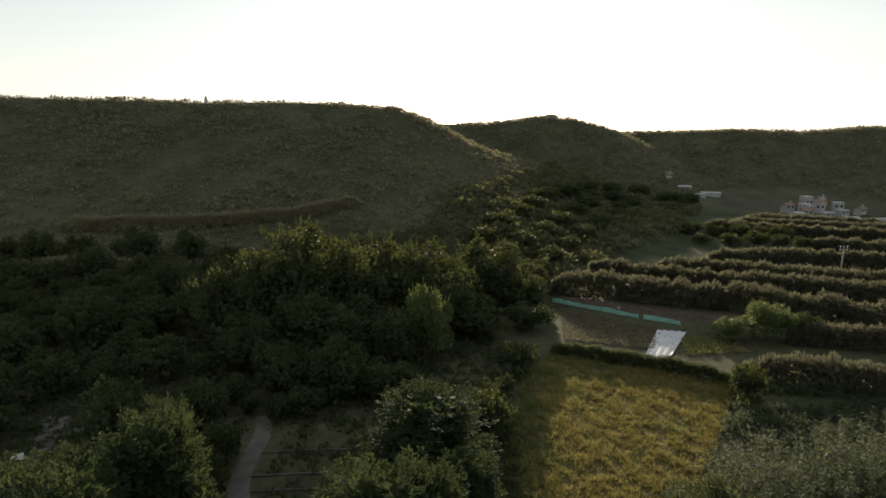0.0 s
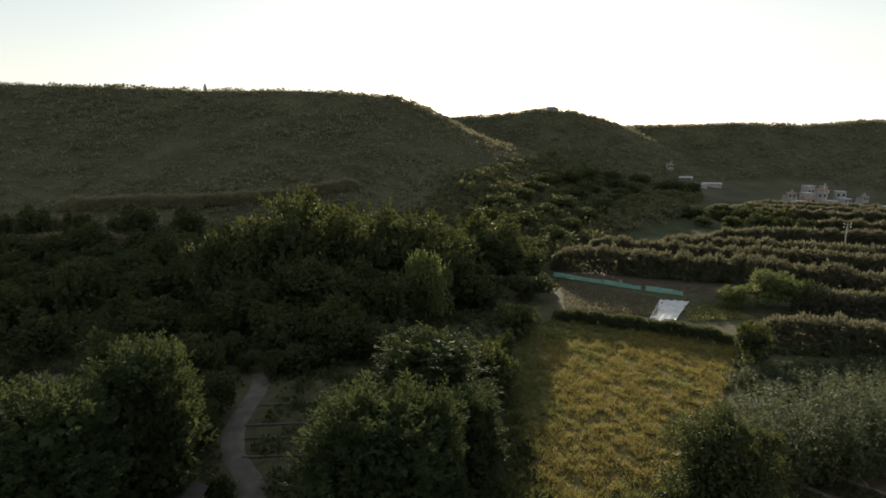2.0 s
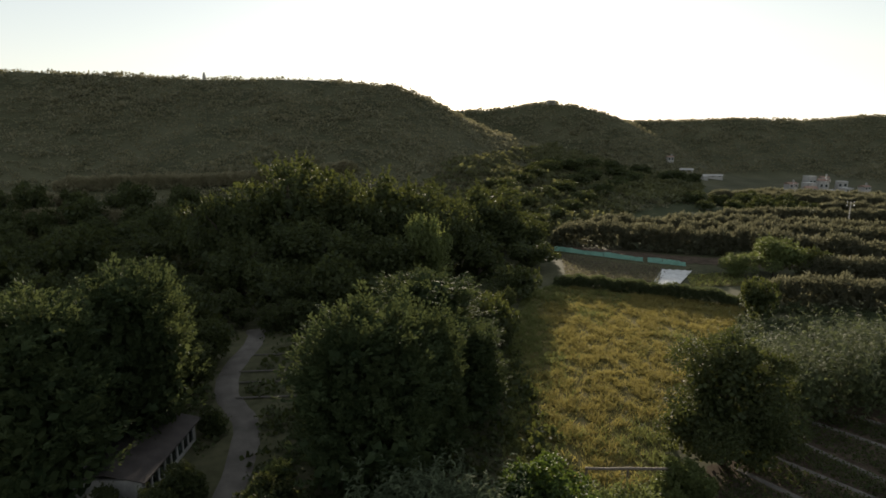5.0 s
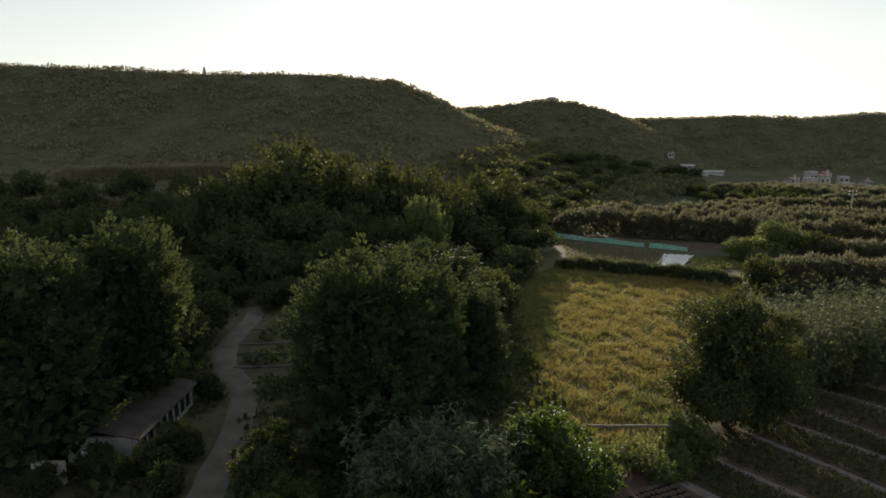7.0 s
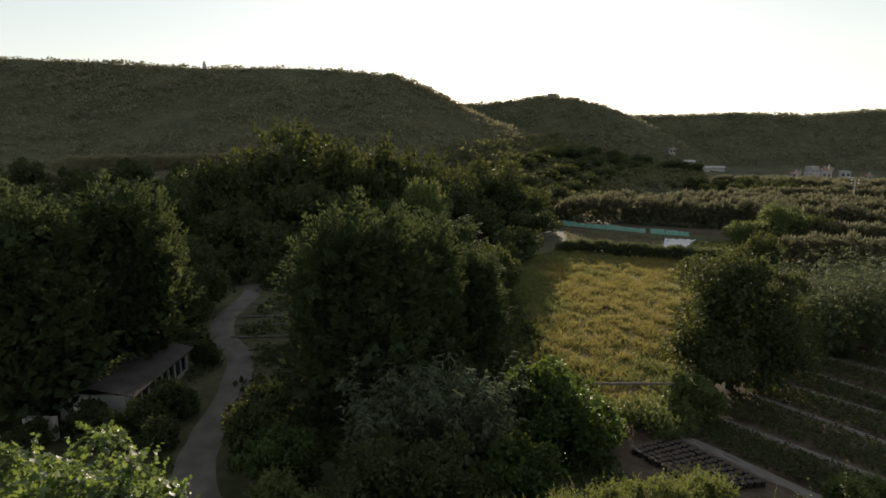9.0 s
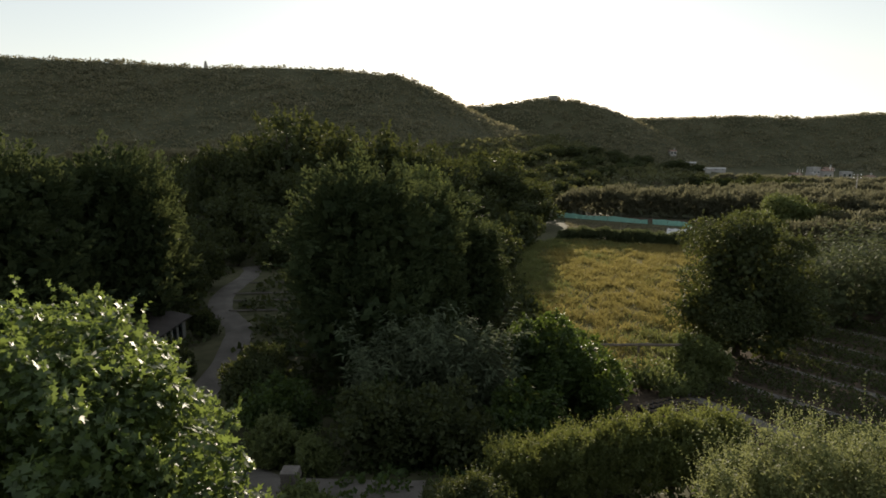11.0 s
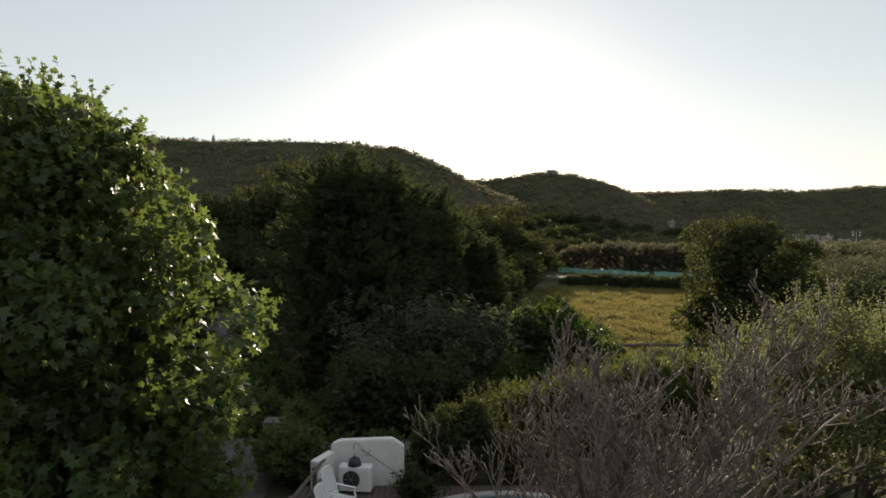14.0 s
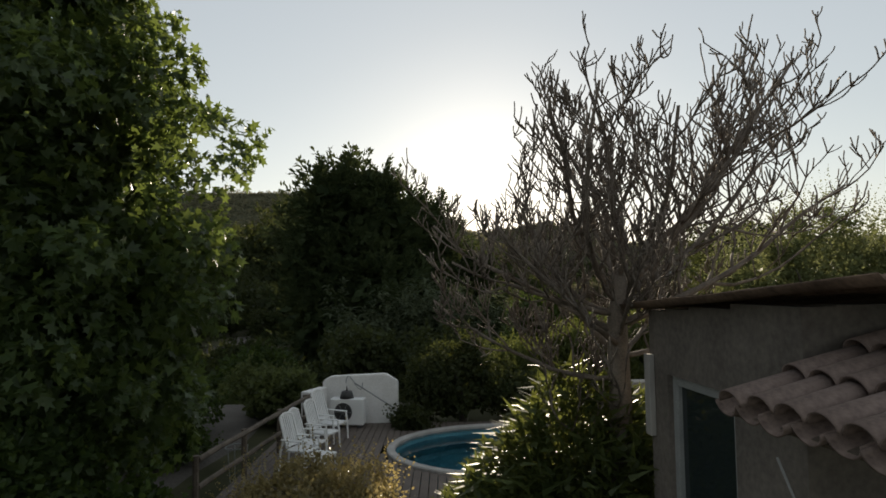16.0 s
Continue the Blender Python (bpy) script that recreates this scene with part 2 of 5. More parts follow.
def tube(bm, pts, radii, sides=6):
    """A tapered limb along a line of points."""
    rings = []
    pts = [Vector(p) for p in pts]
    for i, (p, r) in enumerate(zip(pts, radii)):
        d = (pts[min(i + 1, len(pts) - 1)] - pts[max(i - 1, 0)]).normalized()
        a = d.orthogonal().normalized()
        b = d.cross(a)
        rings.append([bm.verts.new(p + (a * math.cos(2 * math.pi * k / sides) + b * math.sin(2 * math.pi * k / sides)) * r) for k in range(sides)])
    for i in range(len(rings) - 1):
        best = min(range(sides), key=lambda s: (rings[i][0].co - rings[i + 1][s].co).length)
        for k in range(sides):
            bm.faces.new((rings[i][k], rings[i][(k + 1) % sides], rings[i + 1][(k + 1 + best) % sides], rings[i + 1][(k + best) % sides]))
    bm.faces.new(rings[-1])
    bm.faces.new(rings[0][::-1])
    return bm


def trunk_mesh(name, material, height, radius, limbs=6, spread=0.5, seed=1):
    """A tapered trunk with limbs that reach into the crown."""
    r = random.Random(seed)
    bm = bmesh.new()
    p = [(0, 0, -0.1)]
    for i in range(1, 6):
        p.append((r.uniform(-1, 1) * 0.03 * height, r.uniform(-1, 1) * 0.03 * height, height * i / 5))
    tube(bm, p, [radius * (1.25 - 0.2 * i) for i in range(6)], 8)
    for k in range(limbs):
        a = 2 * math.pi * (k + r.random() * 0.6) / limbs
        base = Vector(p[1 + k % 4])
        ln = height * spread * (0.6 + 0.5 * r.random())
        q = [base + Vector((math.cos(a) * ln * s, math.sin(a) * ln * s, ln * 0.9 * s ** 0.8)) for s in (0, 0.35, 0.7, 1)]
        tube(bm, q, [radius * 0.5, radius * 0.36, radius * 0.22, radius * 0.08], 5)
    return mesh_bm(name, bm, material, True)


def plant(name, crown, trunk, x, y, z, s, sz=None, rot=0.0, label="", category="tree", group=""):
    """A tree or bush: an empty at its base with a trunk and a crown."""
    ob = new(name)
    ob.empty_display_size = 0.3
    ob.location, ob.rotation_euler, ob.scale = (x, y, z), (0, 0, rot), (s, s, sz or s)
    if trunk:
        part("trunk", trunk, None, ob)
    part("crown", crown, None, ob)
    return tagged(ob, label, category, group)


# ---- the ground: valley floor, hills and terraces ----
def sstep(a, b, x):
    t = np.clip((x - a) / (b - a), 0, 1)
    return t * t * (3 - 2 * t)


def hill(x, y, xs, ys, zs, width, power, back=160.0):
    """Height over the valley of a ridge given along x: its y, its top, and how far its slope reaches towards the viewer."""
    yr, zr = np.interp(x, xs, ys), np.interp(x, xs, zs)
    s = (yr - y) / width
    front = np.clip(1 - np.clip(s, 0, 1), 0, 1) ** power
    behind = 1 - 0.55 * sstep(0, back, y - yr)
    round_top = np.where(s >= 0, front, behind)
    return zr * round_top


BASE = -1.9
DECK = 0.33
POOL = (1.75, 12.75, 2.3, 1.75)     # middle and half axes of the oval


def height(x, y):
    x, y = np.asarray(x, float), np.asarray(y, float)
    left = hill(x, y, [-500, -260, -161, -94, -72, -45, -20, -8, 5, 20, 39, 76, 113, 150], [200, 205, 217, 243, 243, 247, 252, 255, 258, 262, 275, 290, 300, 310], [39, 41, 44.6, 43.6, 44.0, 43.4, 41.2, 37.4, 31, 23.6, 18, 9, 3, 0], 145, 1.45)
    mid = hill(x, y, [-200, -60, 17, 30, 42, 61, 75, 92, 108, 140, 158, 180], [370, 365, 360, 358, 355, 351, 351, 352, 355, 362, 368, 372], [36.3, 36.3, 36.3, 36.4, 38.2, 40, 38.6, 35, 29.4, 14, 4, 0], 95, 1.5)
    right = hill(x, y, [-100, 60, 110, 152, 202, 245, 283, 340, 420, 700], [420, 415, 410, 405, 405, 405, 405, 400, 395, 390], [27, 29, 30, 31, 32.4, 31, 34, 34, 37, 39], 90, 1.5)
    knoll = 17 * np.exp(-(((x - 240) / 38) ** 2 + ((y - 275) / 45) ** 2))
    h = BASE + np.maximum(np.maximum(left, mid), np.maximum(right, knoll))
    h = h - 2.3 * sstep(130, 235, y) * sstep(45, 120, x) * (1 - sstep(300, 360, y))
    far = sstep(520, 900, y)
    h = h * (1 - far) - 6 * far
    # the terrace of the garden stands higher than the field
    garden = (1 - sstep(17.5, 25.5, y)) * sstep(-17, -11, x + 0.15 * y)
    pit = ((x - POOL[0]) / (POOL[2] + 0.12)) ** 2 + ((y - POOL[1]) / (POOL[3] + 0.12)) ** 2 < 1
    return h + (0.12 - BASE) * garden - 1.5 * pit


def axis(parts):
    out = []
    for a, b, step in parts:
        out.extend(np.arange(a, b, step))
    return np.array(out + [parts[-1][1]])


def height_sheet(name, xs, ys, material, lift=0.0, rough=0.0, fall=None):
    gx, gy = np.meshgrid(xs, ys)
    z = height(gx, gy) + lift
    if rough:
        z = z + rough * np.array([noise.fractal(Vector((a * 0.12, b * 0.12, 0)), 1.0, 2.0, 3) for a, b in zip(gx.ravel(), gy.ravel())]).reshape(gx.shape)
    v = np.stack([gx.ravel(), gy.ravel(), z.ravel()], 1)
    nx, ny = len(xs), len(ys)
    i = (np.arange(ny - 1)[:, None] * nx + np.arange(nx - 1)[None]).ravel()
    return mesh_np(name, v, np.stack([i, i + 1, i + nx + 1, i + nx], 1), material, True)


gxs = axis([(-3500, -600, 290), (-600, -200, 20), (-200, -16, 4), (-16, -2, 1), (-2, 6, 0.25), (6, 20, 2), (20, 260, 4), (260, 600, 17), (600, 3500, 290)])
gys = axis([(-400, -40, 40), (-40, 10, 2.0), (10, 16, 0.25), (16, 30, 1), (30, 130, 2.0), (130, 440, 4), (440, 900, 46), (900, 4400, 350)])
tagged(new("ground", height_sheet("ground", gxs, gys, M_GROUND)), "dark scrubby valley floor and hillsides with thin grass", "ground", kind="structure")


def on_ground(pts):
    pts = np.asarray(pts, float)
    return height(pts[:, 0], pts[:, 1])


def ribbon(name, line, width, material, label, category, lift=0.03, step=1.0, ragged=0.05, thick=0.0):
    """A track that lies on the ground along a line, with uneven edges."""
    line = np.array(line, float)
    seg = np.r_[0, np.cumsum(np.linalg.norm(np.diff(line, axis=0), axis=1))]
    s = np.linspace(0, seg[-1], max(int(seg[-1] / step), 3))
    c = np.stack([np.interp(s, seg, line[:, 0]), np.interp(s, seg, line[:, 1])], 1)
    for _ in range(3):
        c[1:-1] = (c[:-2] + 2 * c[1:-1] + c[2:]) / 4
    d = norm(np.gradient(c, axis=0))
    nrm = np.stack([-d[:, 1], d[:, 0]], 1)
    across = np.linspace(-1, 1, 7)
    w = width / 2 * (1 + ragged * rng.normal(size=(len(s), 2)))
    v = []
    for i in range(len(s)):
        for a in across:
            p = c[i] + nrm[i] * a * (w[i, 0] if a < 0 else w[i, 1])
            sink = 0.06 if abs(a) > 0.9 else 0.03 * math.cos(a * 6)
            v.append((p[0], p[1], float(height(p[0], p[1])) + lift - sink))
    k = len(across)
    f = [(i * k + j, i * k + j + 1, (i + 1) * k + j + 1, (i + 1) * k + j) for i in range(len(s) - 1) for j in range(k - 1)]
    return tagged(new(name, mesh_np(name, v, f, material, True)), label, category, kind="structure")


def inside(pts, poly):
    x, y = pts[:, 0], pts[:, 1]
    r = np.zeros(len(pts), bool)
    for (x0, y0), (x1, y1) in zip(poly, poly[1:] + poly[:1]):
        hit = ((y0 > y) != (y1 > y)) & (x < (x1 - x0) * (y - y0) / (y1 - y0 + 1e-9) + x0)
        r ^= hit
    return r


def scatter(poly, n):
    a = np.array(poly)
    out = np.zeros((0, 2))
    while len(out) < n:
        p = a.min(0) + rng.random((n * 2, 2)) * (a.max(0) - a.min(0))
        out = np.vstack([out, p[inside(p, poly)]])
    return out[:n]


def patch(name, poly, material, label, category, lift=0.03, step=0.7, rough=0.05):
    """A piece of ground with its own cover, cut along an outline."""
    a = np.array(poly)
    xs, ys = np.arange(a[:, 0].min(), a[:, 0].max() + step, step), np.arange(a[:, 1].min(), a[:, 1].max() + step, step)
    gx, gy = np.meshgrid(xs, ys)
    gx = gx + rng.uniform(-0.3, 0.3, gx.shape) * step
    gy = gy + rng.uniform(-0.3, 0.3, gy.shape) * step
    p = np.stack([gx.ravel(), gy.ravel()], 1)
    ok = inside(p, poly).reshape(gx.shape)
    z = height(gx, gy) + lift + rough * rng.random(gx.shape)
    v = np.stack([gx.ravel(), gy.ravel(), z.ravel()], 1)
    nx = len(xs)
    f = [(i * nx + j, i * nx + j + 1, (i + 1) * nx + j + 1, (i + 1) * nx + j) for i in range(len(ys) - 1) for j in range(nx - 1)
         if ok[i, j] and ok[i, j + 1] and ok[i + 1, j] and ok[i + 1, j + 1]]
    return tagged(new(name, mesh_np(name, v, f, material, True)), label, category, kind="structure")


# ---- ground cover ----
FIELD = [(3.8, 33.5), (14, 33.5), (17.5, 41), (25, 52), (33, 64), (39, 74), (33, 79), (17.5, 86), (12, 82), (9.5, 73), (7.6, 62), (5.8, 50)]
patch("meadow", FIELD, M_FIELD, "dry golden meadow soil with short grass", "field")
# dark patch: the shade between the cane rows is in its colour
patch("valley_floor", [(21, 121), (44, 109), (80, 96), (150, 84), (260, 150), (240, 240), (100, 252), (62, 205), (40, 150)], M_CROP, "dark green valley floor, darkened for the shade between cane rows", "field", lift=0.05, step=3.0)
patch("ploughed_plot", [(19, 91), (33, 86.5), (38, 97), (22, 110)], M_SOIL, "dark brown ploughed vegetable plot with furrows", "soil")
patch("dark_field", [(22, 115), (42, 101), (72, 92), (72, 98), (44, 108), (24, 119)], M_SOIL, "bare dark field behind the netting", "soil", lift=0.04)
patch("vegetable_plot", [(36, 84), (48, 86), (46, 92), (41, 94)], M_FIELD, "small green vegetable plot beside a plastic sheet", "field", lift=0.05)
patch("green_field", [(41.5, 66.2), (52, 64), (85, 58), (95, 66), (57, 73), (44.5, 75)], M_CROP, "dark green low crop beyond the cane thicket", "field", lift=0.04)
patch("bare_earth", [(6.5, 29.5), (9.5, 25), (18, 23.5), (46, 25), (46, 52), (30, 47), (18.5, 37.5), (12, 34)], M_SOIL, "bare brown nursery earth between the beds", "soil", lift=0.02)
ribbon("track", [(-21.4, 65.6), (-20.3, 63), (-20.1, 60.1), (-20.1, 54.2), (-19.5, 50.8), (-18.1, 47.0), (-16.1, 44.8), (-14.8, 42.4), (-13.8, 38.5), (-13.3, 34.6), (-12.8, 30.7), (-12.5, 27.7), (-11.2, 25), (-8.6, 22), (-5.5, 18.5), (-5.0, 15), (-5.4, 10)], 1.95, M_ROAD, "pale gravel track winding through the trees", "track", lift=0.06)
ribbon("yard", [(-8, 19.3), (-4, 18.8), (-0.5, 18.6)], 2.2, M_ROAD, "pale gravel yard behind the white wall", "track", lift=0.08)
ribbon("side_track", [(-49, 44), (-44.5, 51), (-43.3, 56.5), (-43.6, 61), (-46, 64.8), (-44.2, 67.8), (-41, 67.6), (-36, 68.5), (-27, 69)], 2.6, M_ROAD, "pale gravel side track among dark trees", "track", lift=0.08)
ribbon("track_branch", [(-43.6, 61), (-41, 62.5), (-36, 63.5)], 1.6, M_ROAD, "narrow gravel branch of the side track", "track", lift=0.09)

for a, b in (((-19, 52.9), (-9.2, 53.6)), ((-18.2, 50.4), (-9.6, 50.8)), ((-19, 57.2), (-9.5, 57.9)), ((-17.4, 47.2), (-9.5, 47.6))):
    ribbon("garden_edging", [a, ((a[0] + b[0]) / 2, (a[1] + b[1]) / 2 + 0.1), b], 0.2, M_ROAD, "pale stone edging between dark garden beds", "edging", lift=0.16, step=0.6, ragged=0.2)


def blades(name, pts, z, lo, hi, width, lean, material, label, category, per=1, spread=0.1):
    """Grass or reeds: bent blades, one strip of two faces each."""
    p = np.repeat(np.asarray(pts), per, axis=0) + rng.normal(size=(len(pts) * per, 2)) * spread
    n = len(p)
    z = np.repeat(np.asarray(z), per)
    h = lo + (hi - lo) * rng.random(n)
    a = rng.random(n) * 2 * math.pi
    side = np.stack([np.cos(a), np.sin(a), np.zeros(n)], 1)
    b = rng.random(n) * 2 * math.pi
    bend = np.stack([np.cos(b), np.sin(b), np.zeros(n)], 1) * (lean * h * (0.4 + rng.random(n)))[:, None]
    base = np.stack([p[:, 0], p[:, 1], z - 0.05], 1)
    upv = np.array([0, 0, 1.0])
    w = (width * (0.6 + 0.8 * rng.random(n)))[:, None]
    m = base + bend * 0.3 + upv * (h * 0.6)[:, None]
    t = base + bend + upv * h[:, None]
    v = np.stack([base - side * w * 0.5, base + side * w * 0.5, m + side * w * 0.45, m - side * w * 0.45, t + side * w * 0.08, t - side * w * 0.08], 1).reshape(-1, 3)
    i = np.arange(n)[:, None] * 6
    f = np.vstack([i + np.array([[0, 1, 2, 3]]), i + np.array([[3, 2, 4, 5]])])
    return tagged(new(name, mesh_np(name, v, f, material)), label, category, kind="stuff")


fp = scatter(FIELD, 34000)
lump = np.array([0.8 * noise.noise(Vector((x * 0.6, y * 0.4, 3))) + 0.8 * noise.noise(Vector((x * 1.7, y * 1.1, 9))) for x, y in fp])
greenish = np.array([noise.noise(Vector((x * 0.16, y * 0.12, 20))) for x, y in fp]) + 0.5 * sstep(48, 36, fp[:, 1]) - 0.03 * (fp[:, 0] - 0.35 * fp[:, 1] + 8)
greenish = greenish + 0.7 * sstep(4.5, 0, fp[:, 0] - np.interp(fp[:, 1], [33, 50, 62, 73, 82, 86], [3.8, 5.8, 7.6, 9.5, 12, 17.5]))
dry = greenish + 0.25 * rng.normal(size=len(fp)) < 0.2
tall = np.clip(0.45 + lump * 0.7, 0.05, 1.3)
keep = rng.random(len(fp)) < np.clip(0.6 + lump, 0.15, 1)
for sel, m, nm, lb in ((dry & keep, M_MEADOW, "meadow_grass", "long dry golden grass in uneven tufts"), (~dry & keep, M_GREENGRASS, "green_grass", "long green grass and weeds in tufts")):
    q = fp[sel]
    for k, (a, b) in enumerate(((0.0, 0.45), (0.45, 2.0))):
        s2 = (tall[sel] >= a) & (tall[sel] < b)
        blades(nm, q[s2], on_ground(q[s2]), 0.15 + 0.12 * k, 0.4 + 0.25 * k, 0.06, 0.7, m, lb, "grass", per=4, spread=0.16)


def cane_bed(name, line, width, tall, dens, leaf, material, label, base_drop=0.0):
    """A row of giant cane: dense drooping leaves on upright stems."""
    line = np.array(line, float)
    seg = np.r_[0, np.cumsum(np.linalg.norm(np.diff(line, axis=0), axis=1))]
    n = int(seg[-1] * dens * 3.2)
    s = rng.random(n) * seg[-1]
    c = np.stack([np.interp(s, seg, line[:, 0]), np.interp(s, seg, line[:, 1])], 1)
    d = norm(np.stack([np.gradient(np.interp(np.linspace(0, seg[-1], 50), seg, line[:, k])) for k in (0, 1)], 1))
    di = d[np.clip((s / seg[-1] * 49).astype(int), 0, 49)]
    wob = np.array([1 + 0.22 * noise.noise(Vector((q * 0.35, line[0, 0], 5))) + 0.22 * noise.noise(Vector((q * 1.1, line[0, 0], 8))) for q in s])
    wob = wob * np.clip(0.6 + np.minimum(s, seg[-1] - s) / 9, 0, 1)       # lower towards both ends
    u = rng.random(n) ** 0.65
    prof = np.sqrt(np.clip(1 - u ** 3, 0.03, 1))
    off = (rng.random(n) * 2 - 1)
    off = np.sign(off) * np.abs(off) ** 0.6 * width / 2 * prof
    xy = c + np.stack([-di[:, 1], di[:, 0]], 1) * off[:, None] + rng.normal(size=(n, 2)) * 0.1
    z = height(xy[:, 0], xy[:, 1]) - base_drop + u * tall * 1.12 * wob
    out = np.stack([-di[:, 1] * np.sign(off), di[:, 0] * np.sign(off), np.zeros(n)], 1)
    along = 0.55 * out + 0.7 * rng.normal(size=(n, 3)) + np.stack([np.zeros(n), np.zeros(n), 0.25 + 1.2 * (u > 0.75)], 1)
    v, f = leaves_at(np.stack([xy[:, 0], xy[:, 1], z], 1), along, rng.normal(size=(n, 3)) + np.array([0, 0, 0.8]), leaf * 0.7 * (0.6 + 0.8 * rng.random(n)), "long", 0.6)
    k = rng.choice(n, n // 3, replace=False)          # the dense heart of the row
    heart = np.stack([c[k, 0] + (xy[k, 0] - c[k, 0]) * 0.55, c[k, 1] + (xy[k, 1] - c[k, 1]) * 0.55, height(xy[k, 0], xy[k, 1]) + (z[k] - height(xy[k, 0], xy[k, 1])) * 0.8], 1)
    v2, f2 = leaves_at(heart, rng.normal(size=(len(k), 3)) + np.array([0, 0, 0.6]), on_sphere(len(k)), leaf * 0.95 * (0.6 + 0.8 * rng.random(len(k))), "diamond", 0.3)
    return tagged(new(name, mesh_np(name, np.vstack([v, v2]), np.vstack([f, f2 + len(v)]), material)), label, "reeds", kind="stuff")


CANE_FAR = "dense windbreak row of grey-green giant cane between fields"
for line, w, tall, dens, leaf in [
    ([(22.6, 119.4), (30.4, 117.0), (40.3, 112.5), (49.8, 109.1), (56.3, 107.1), (65.8, 100.3), (73.6, 95.0), (80.9, 89.0)], 3.4, 4.3, 60, 1.0),
    ([(33.9, 133.5), (42.7, 126.7), (54.8, 120.5), (65.1, 117.6), (74.6, 114.4), (84.1, 109.3), (93.3, 103.5)], 3.2, 4.0, 55, 1.1),
    ([(49.9, 134.7), (65.3, 130.1), (74.9, 124.7), (91.4, 119.2), (102.8, 112.0)], 3.2, 3.8, 50, 1.2),
    ([(66.7, 145.9), (86.4, 144.5), (98.2, 141.2), (105.7, 138.7), (120.6, 132.2)], 3.4, 3.6, 45, 1.3),
    ([(105.0, 165.8), (110.2, 159.1), (117.8, 155.2), (130.9, 147.3)], 3.4, 3.6, 40, 1.4),
    ([(85.6, 191.1), (103.4, 190.0), (119.0, 185.6), (134.8, 178.5), (150.3, 170.0)], 3.6, 3.4, 40, 1.5),
    ([(101.1, 204.3), (123.9, 203.0), (146.5, 194.5), (161.8, 187.8)], 3.6, 3.2, 36, 1.6),
    ([(111.9, 218.0), (133.9, 216.5), (156.5, 208.2)], 4.0, 3.2, 30, 1.6),
    ([(41, 76), (50, 73.5), (62, 70), (85, 64)], 3.0, 3.6, 70, 0.8),
    ([(55, 90), (66, 87), (95, 80)], 3.0, 3.2, 55, 0.9),
    ([(-95, 146), (-84, 146), (-60, 149), (-40, 156), (-24, 168)], 2.6, 2.8, 70, 0.8),
    ([(-140, 120), (-118, 123), (-100, 128), (-84, 133)], 3.0, 3.6, 60, 1.0),
    ([(-110, 118), (-84, 122), (-66, 124)], 2.6, 3.0, 45, 1.1),
]:
    cane_bed("cane_row", line, w, tall, dens, leaf, M_DRYREED if line[0][0] < 0 else M_CANE, "pale dry reeds along an old terrace below the hill" if line[0][0] < 0 else CANE_FAR)


def cane_stems(name, line, width, lo, hi, n, per, leaf, material, label, shape="long", heart=0.0):
    """Giant cane near by: arching stems with long drooping leaves along them."""
    line = np.array(line, float)
    seg = np.r_[0, np.cumsum(np.linalg.norm(np.diff(line, axis=0), axis=1))]
    s = rng.random(n) * seg[-1]
    root = np.stack([np.interp(s, seg, line[:, 0]), np.interp(s, seg, line[:, 1])], 1) + rng.uniform(-0.5, 0.5, (n, 2)) * width
    group = np.array([noise.noise(Vector((x * 0.55, y * 0.55, 2))) for x, y in root])
    tall = lo + (hi - lo) * np.clip(0.55 + group * 0.9 + 0.25 * rng.normal(size=n), 0, 1.15)
    a = rng.random(n) * 2 * math.pi
    arch = np.stack([np.cos(a), np.sin(a)], 1) * (tall * rng.uniform(0.08, 0.4, n))[:, None]
    i = np.repeat(np.arange(n), per)
    u = np.tile(np.linspace(0.18, 1, per), n) + rng.normal(size=n * per) * 0.02
    xy = root[i] + arch[i] * (u ** 2.4)[:, None]
    z = height(xy[:, 0], xy[:, 1]) + tall[i] * u * (1 - 0.12 * u ** 3)
    b = rng.random(n * per) * 2 * math.pi
    along = np.stack([np.cos(b) + 0.8 * arch[i, 0] / tall[i] * 3 * u, np.sin(b) + 0.8 * arch[i, 1] / tall[i] * 3 * u, 0.9 - 1.0 * rng.random(n * per)], 1)
    v, f = leaves_at(np.stack([xy[:, 0], xy[:, 1], z], 1), along, np.array([[0, 0, 1.0]]) + 0.35 * rng.normal(size=(n * per, 3)), leaf * (0.55 + 0.8 * rng.random(n * per)), shape, 1.4)
    if heart:
        k = rng.choice(n * per, int(n * per * heart), replace=False)
        low = np.stack([xy[k, 0], xy[k, 1], height(xy[k, 0], xy[k, 1]) + (z[k] - height(xy[k, 0], xy[k, 1])) * 0.75], 1)
        v2, f2 = leaves_at(low, on_sphere(len(k)), on_sphere(len(k)), np.full(len(k), leaf), "diamond", 0.3)
        v, f = np.vstack([v, v2]), np.vstack([f, f2 + len(v)])
    return tagged(new(name, mesh_np(name, v, f, material)), label, "reeds", kind="stuff")


cane_stems("cane_thicket", [(25, 44), (32, 45.5), (42, 48), (58, 52)], 6.5, 4.4, 8.0, 1300, 34, 0.4, M_THICKET, "tall dense thicket of giant cane beside the meadow", heart=0.25)
cane_stems("cane_thicket", [(28, 51), (36, 55), (46, 58), (60, 60)], 6.0, 1.5, 3.4, 760, 24, 0.4, M_THICKET, "lower tangle of cane and bramble behind the tall thicket", heart=0.25)
cane_stems("cane_thicket", [(33, 60), (37, 64), (44, 64), (56, 66)], 5.0, 0.7, 1.7, 600, 18, 0.36, M_THICKET, "low pale bramble and cane at the meadow's edge", heart=0.3)
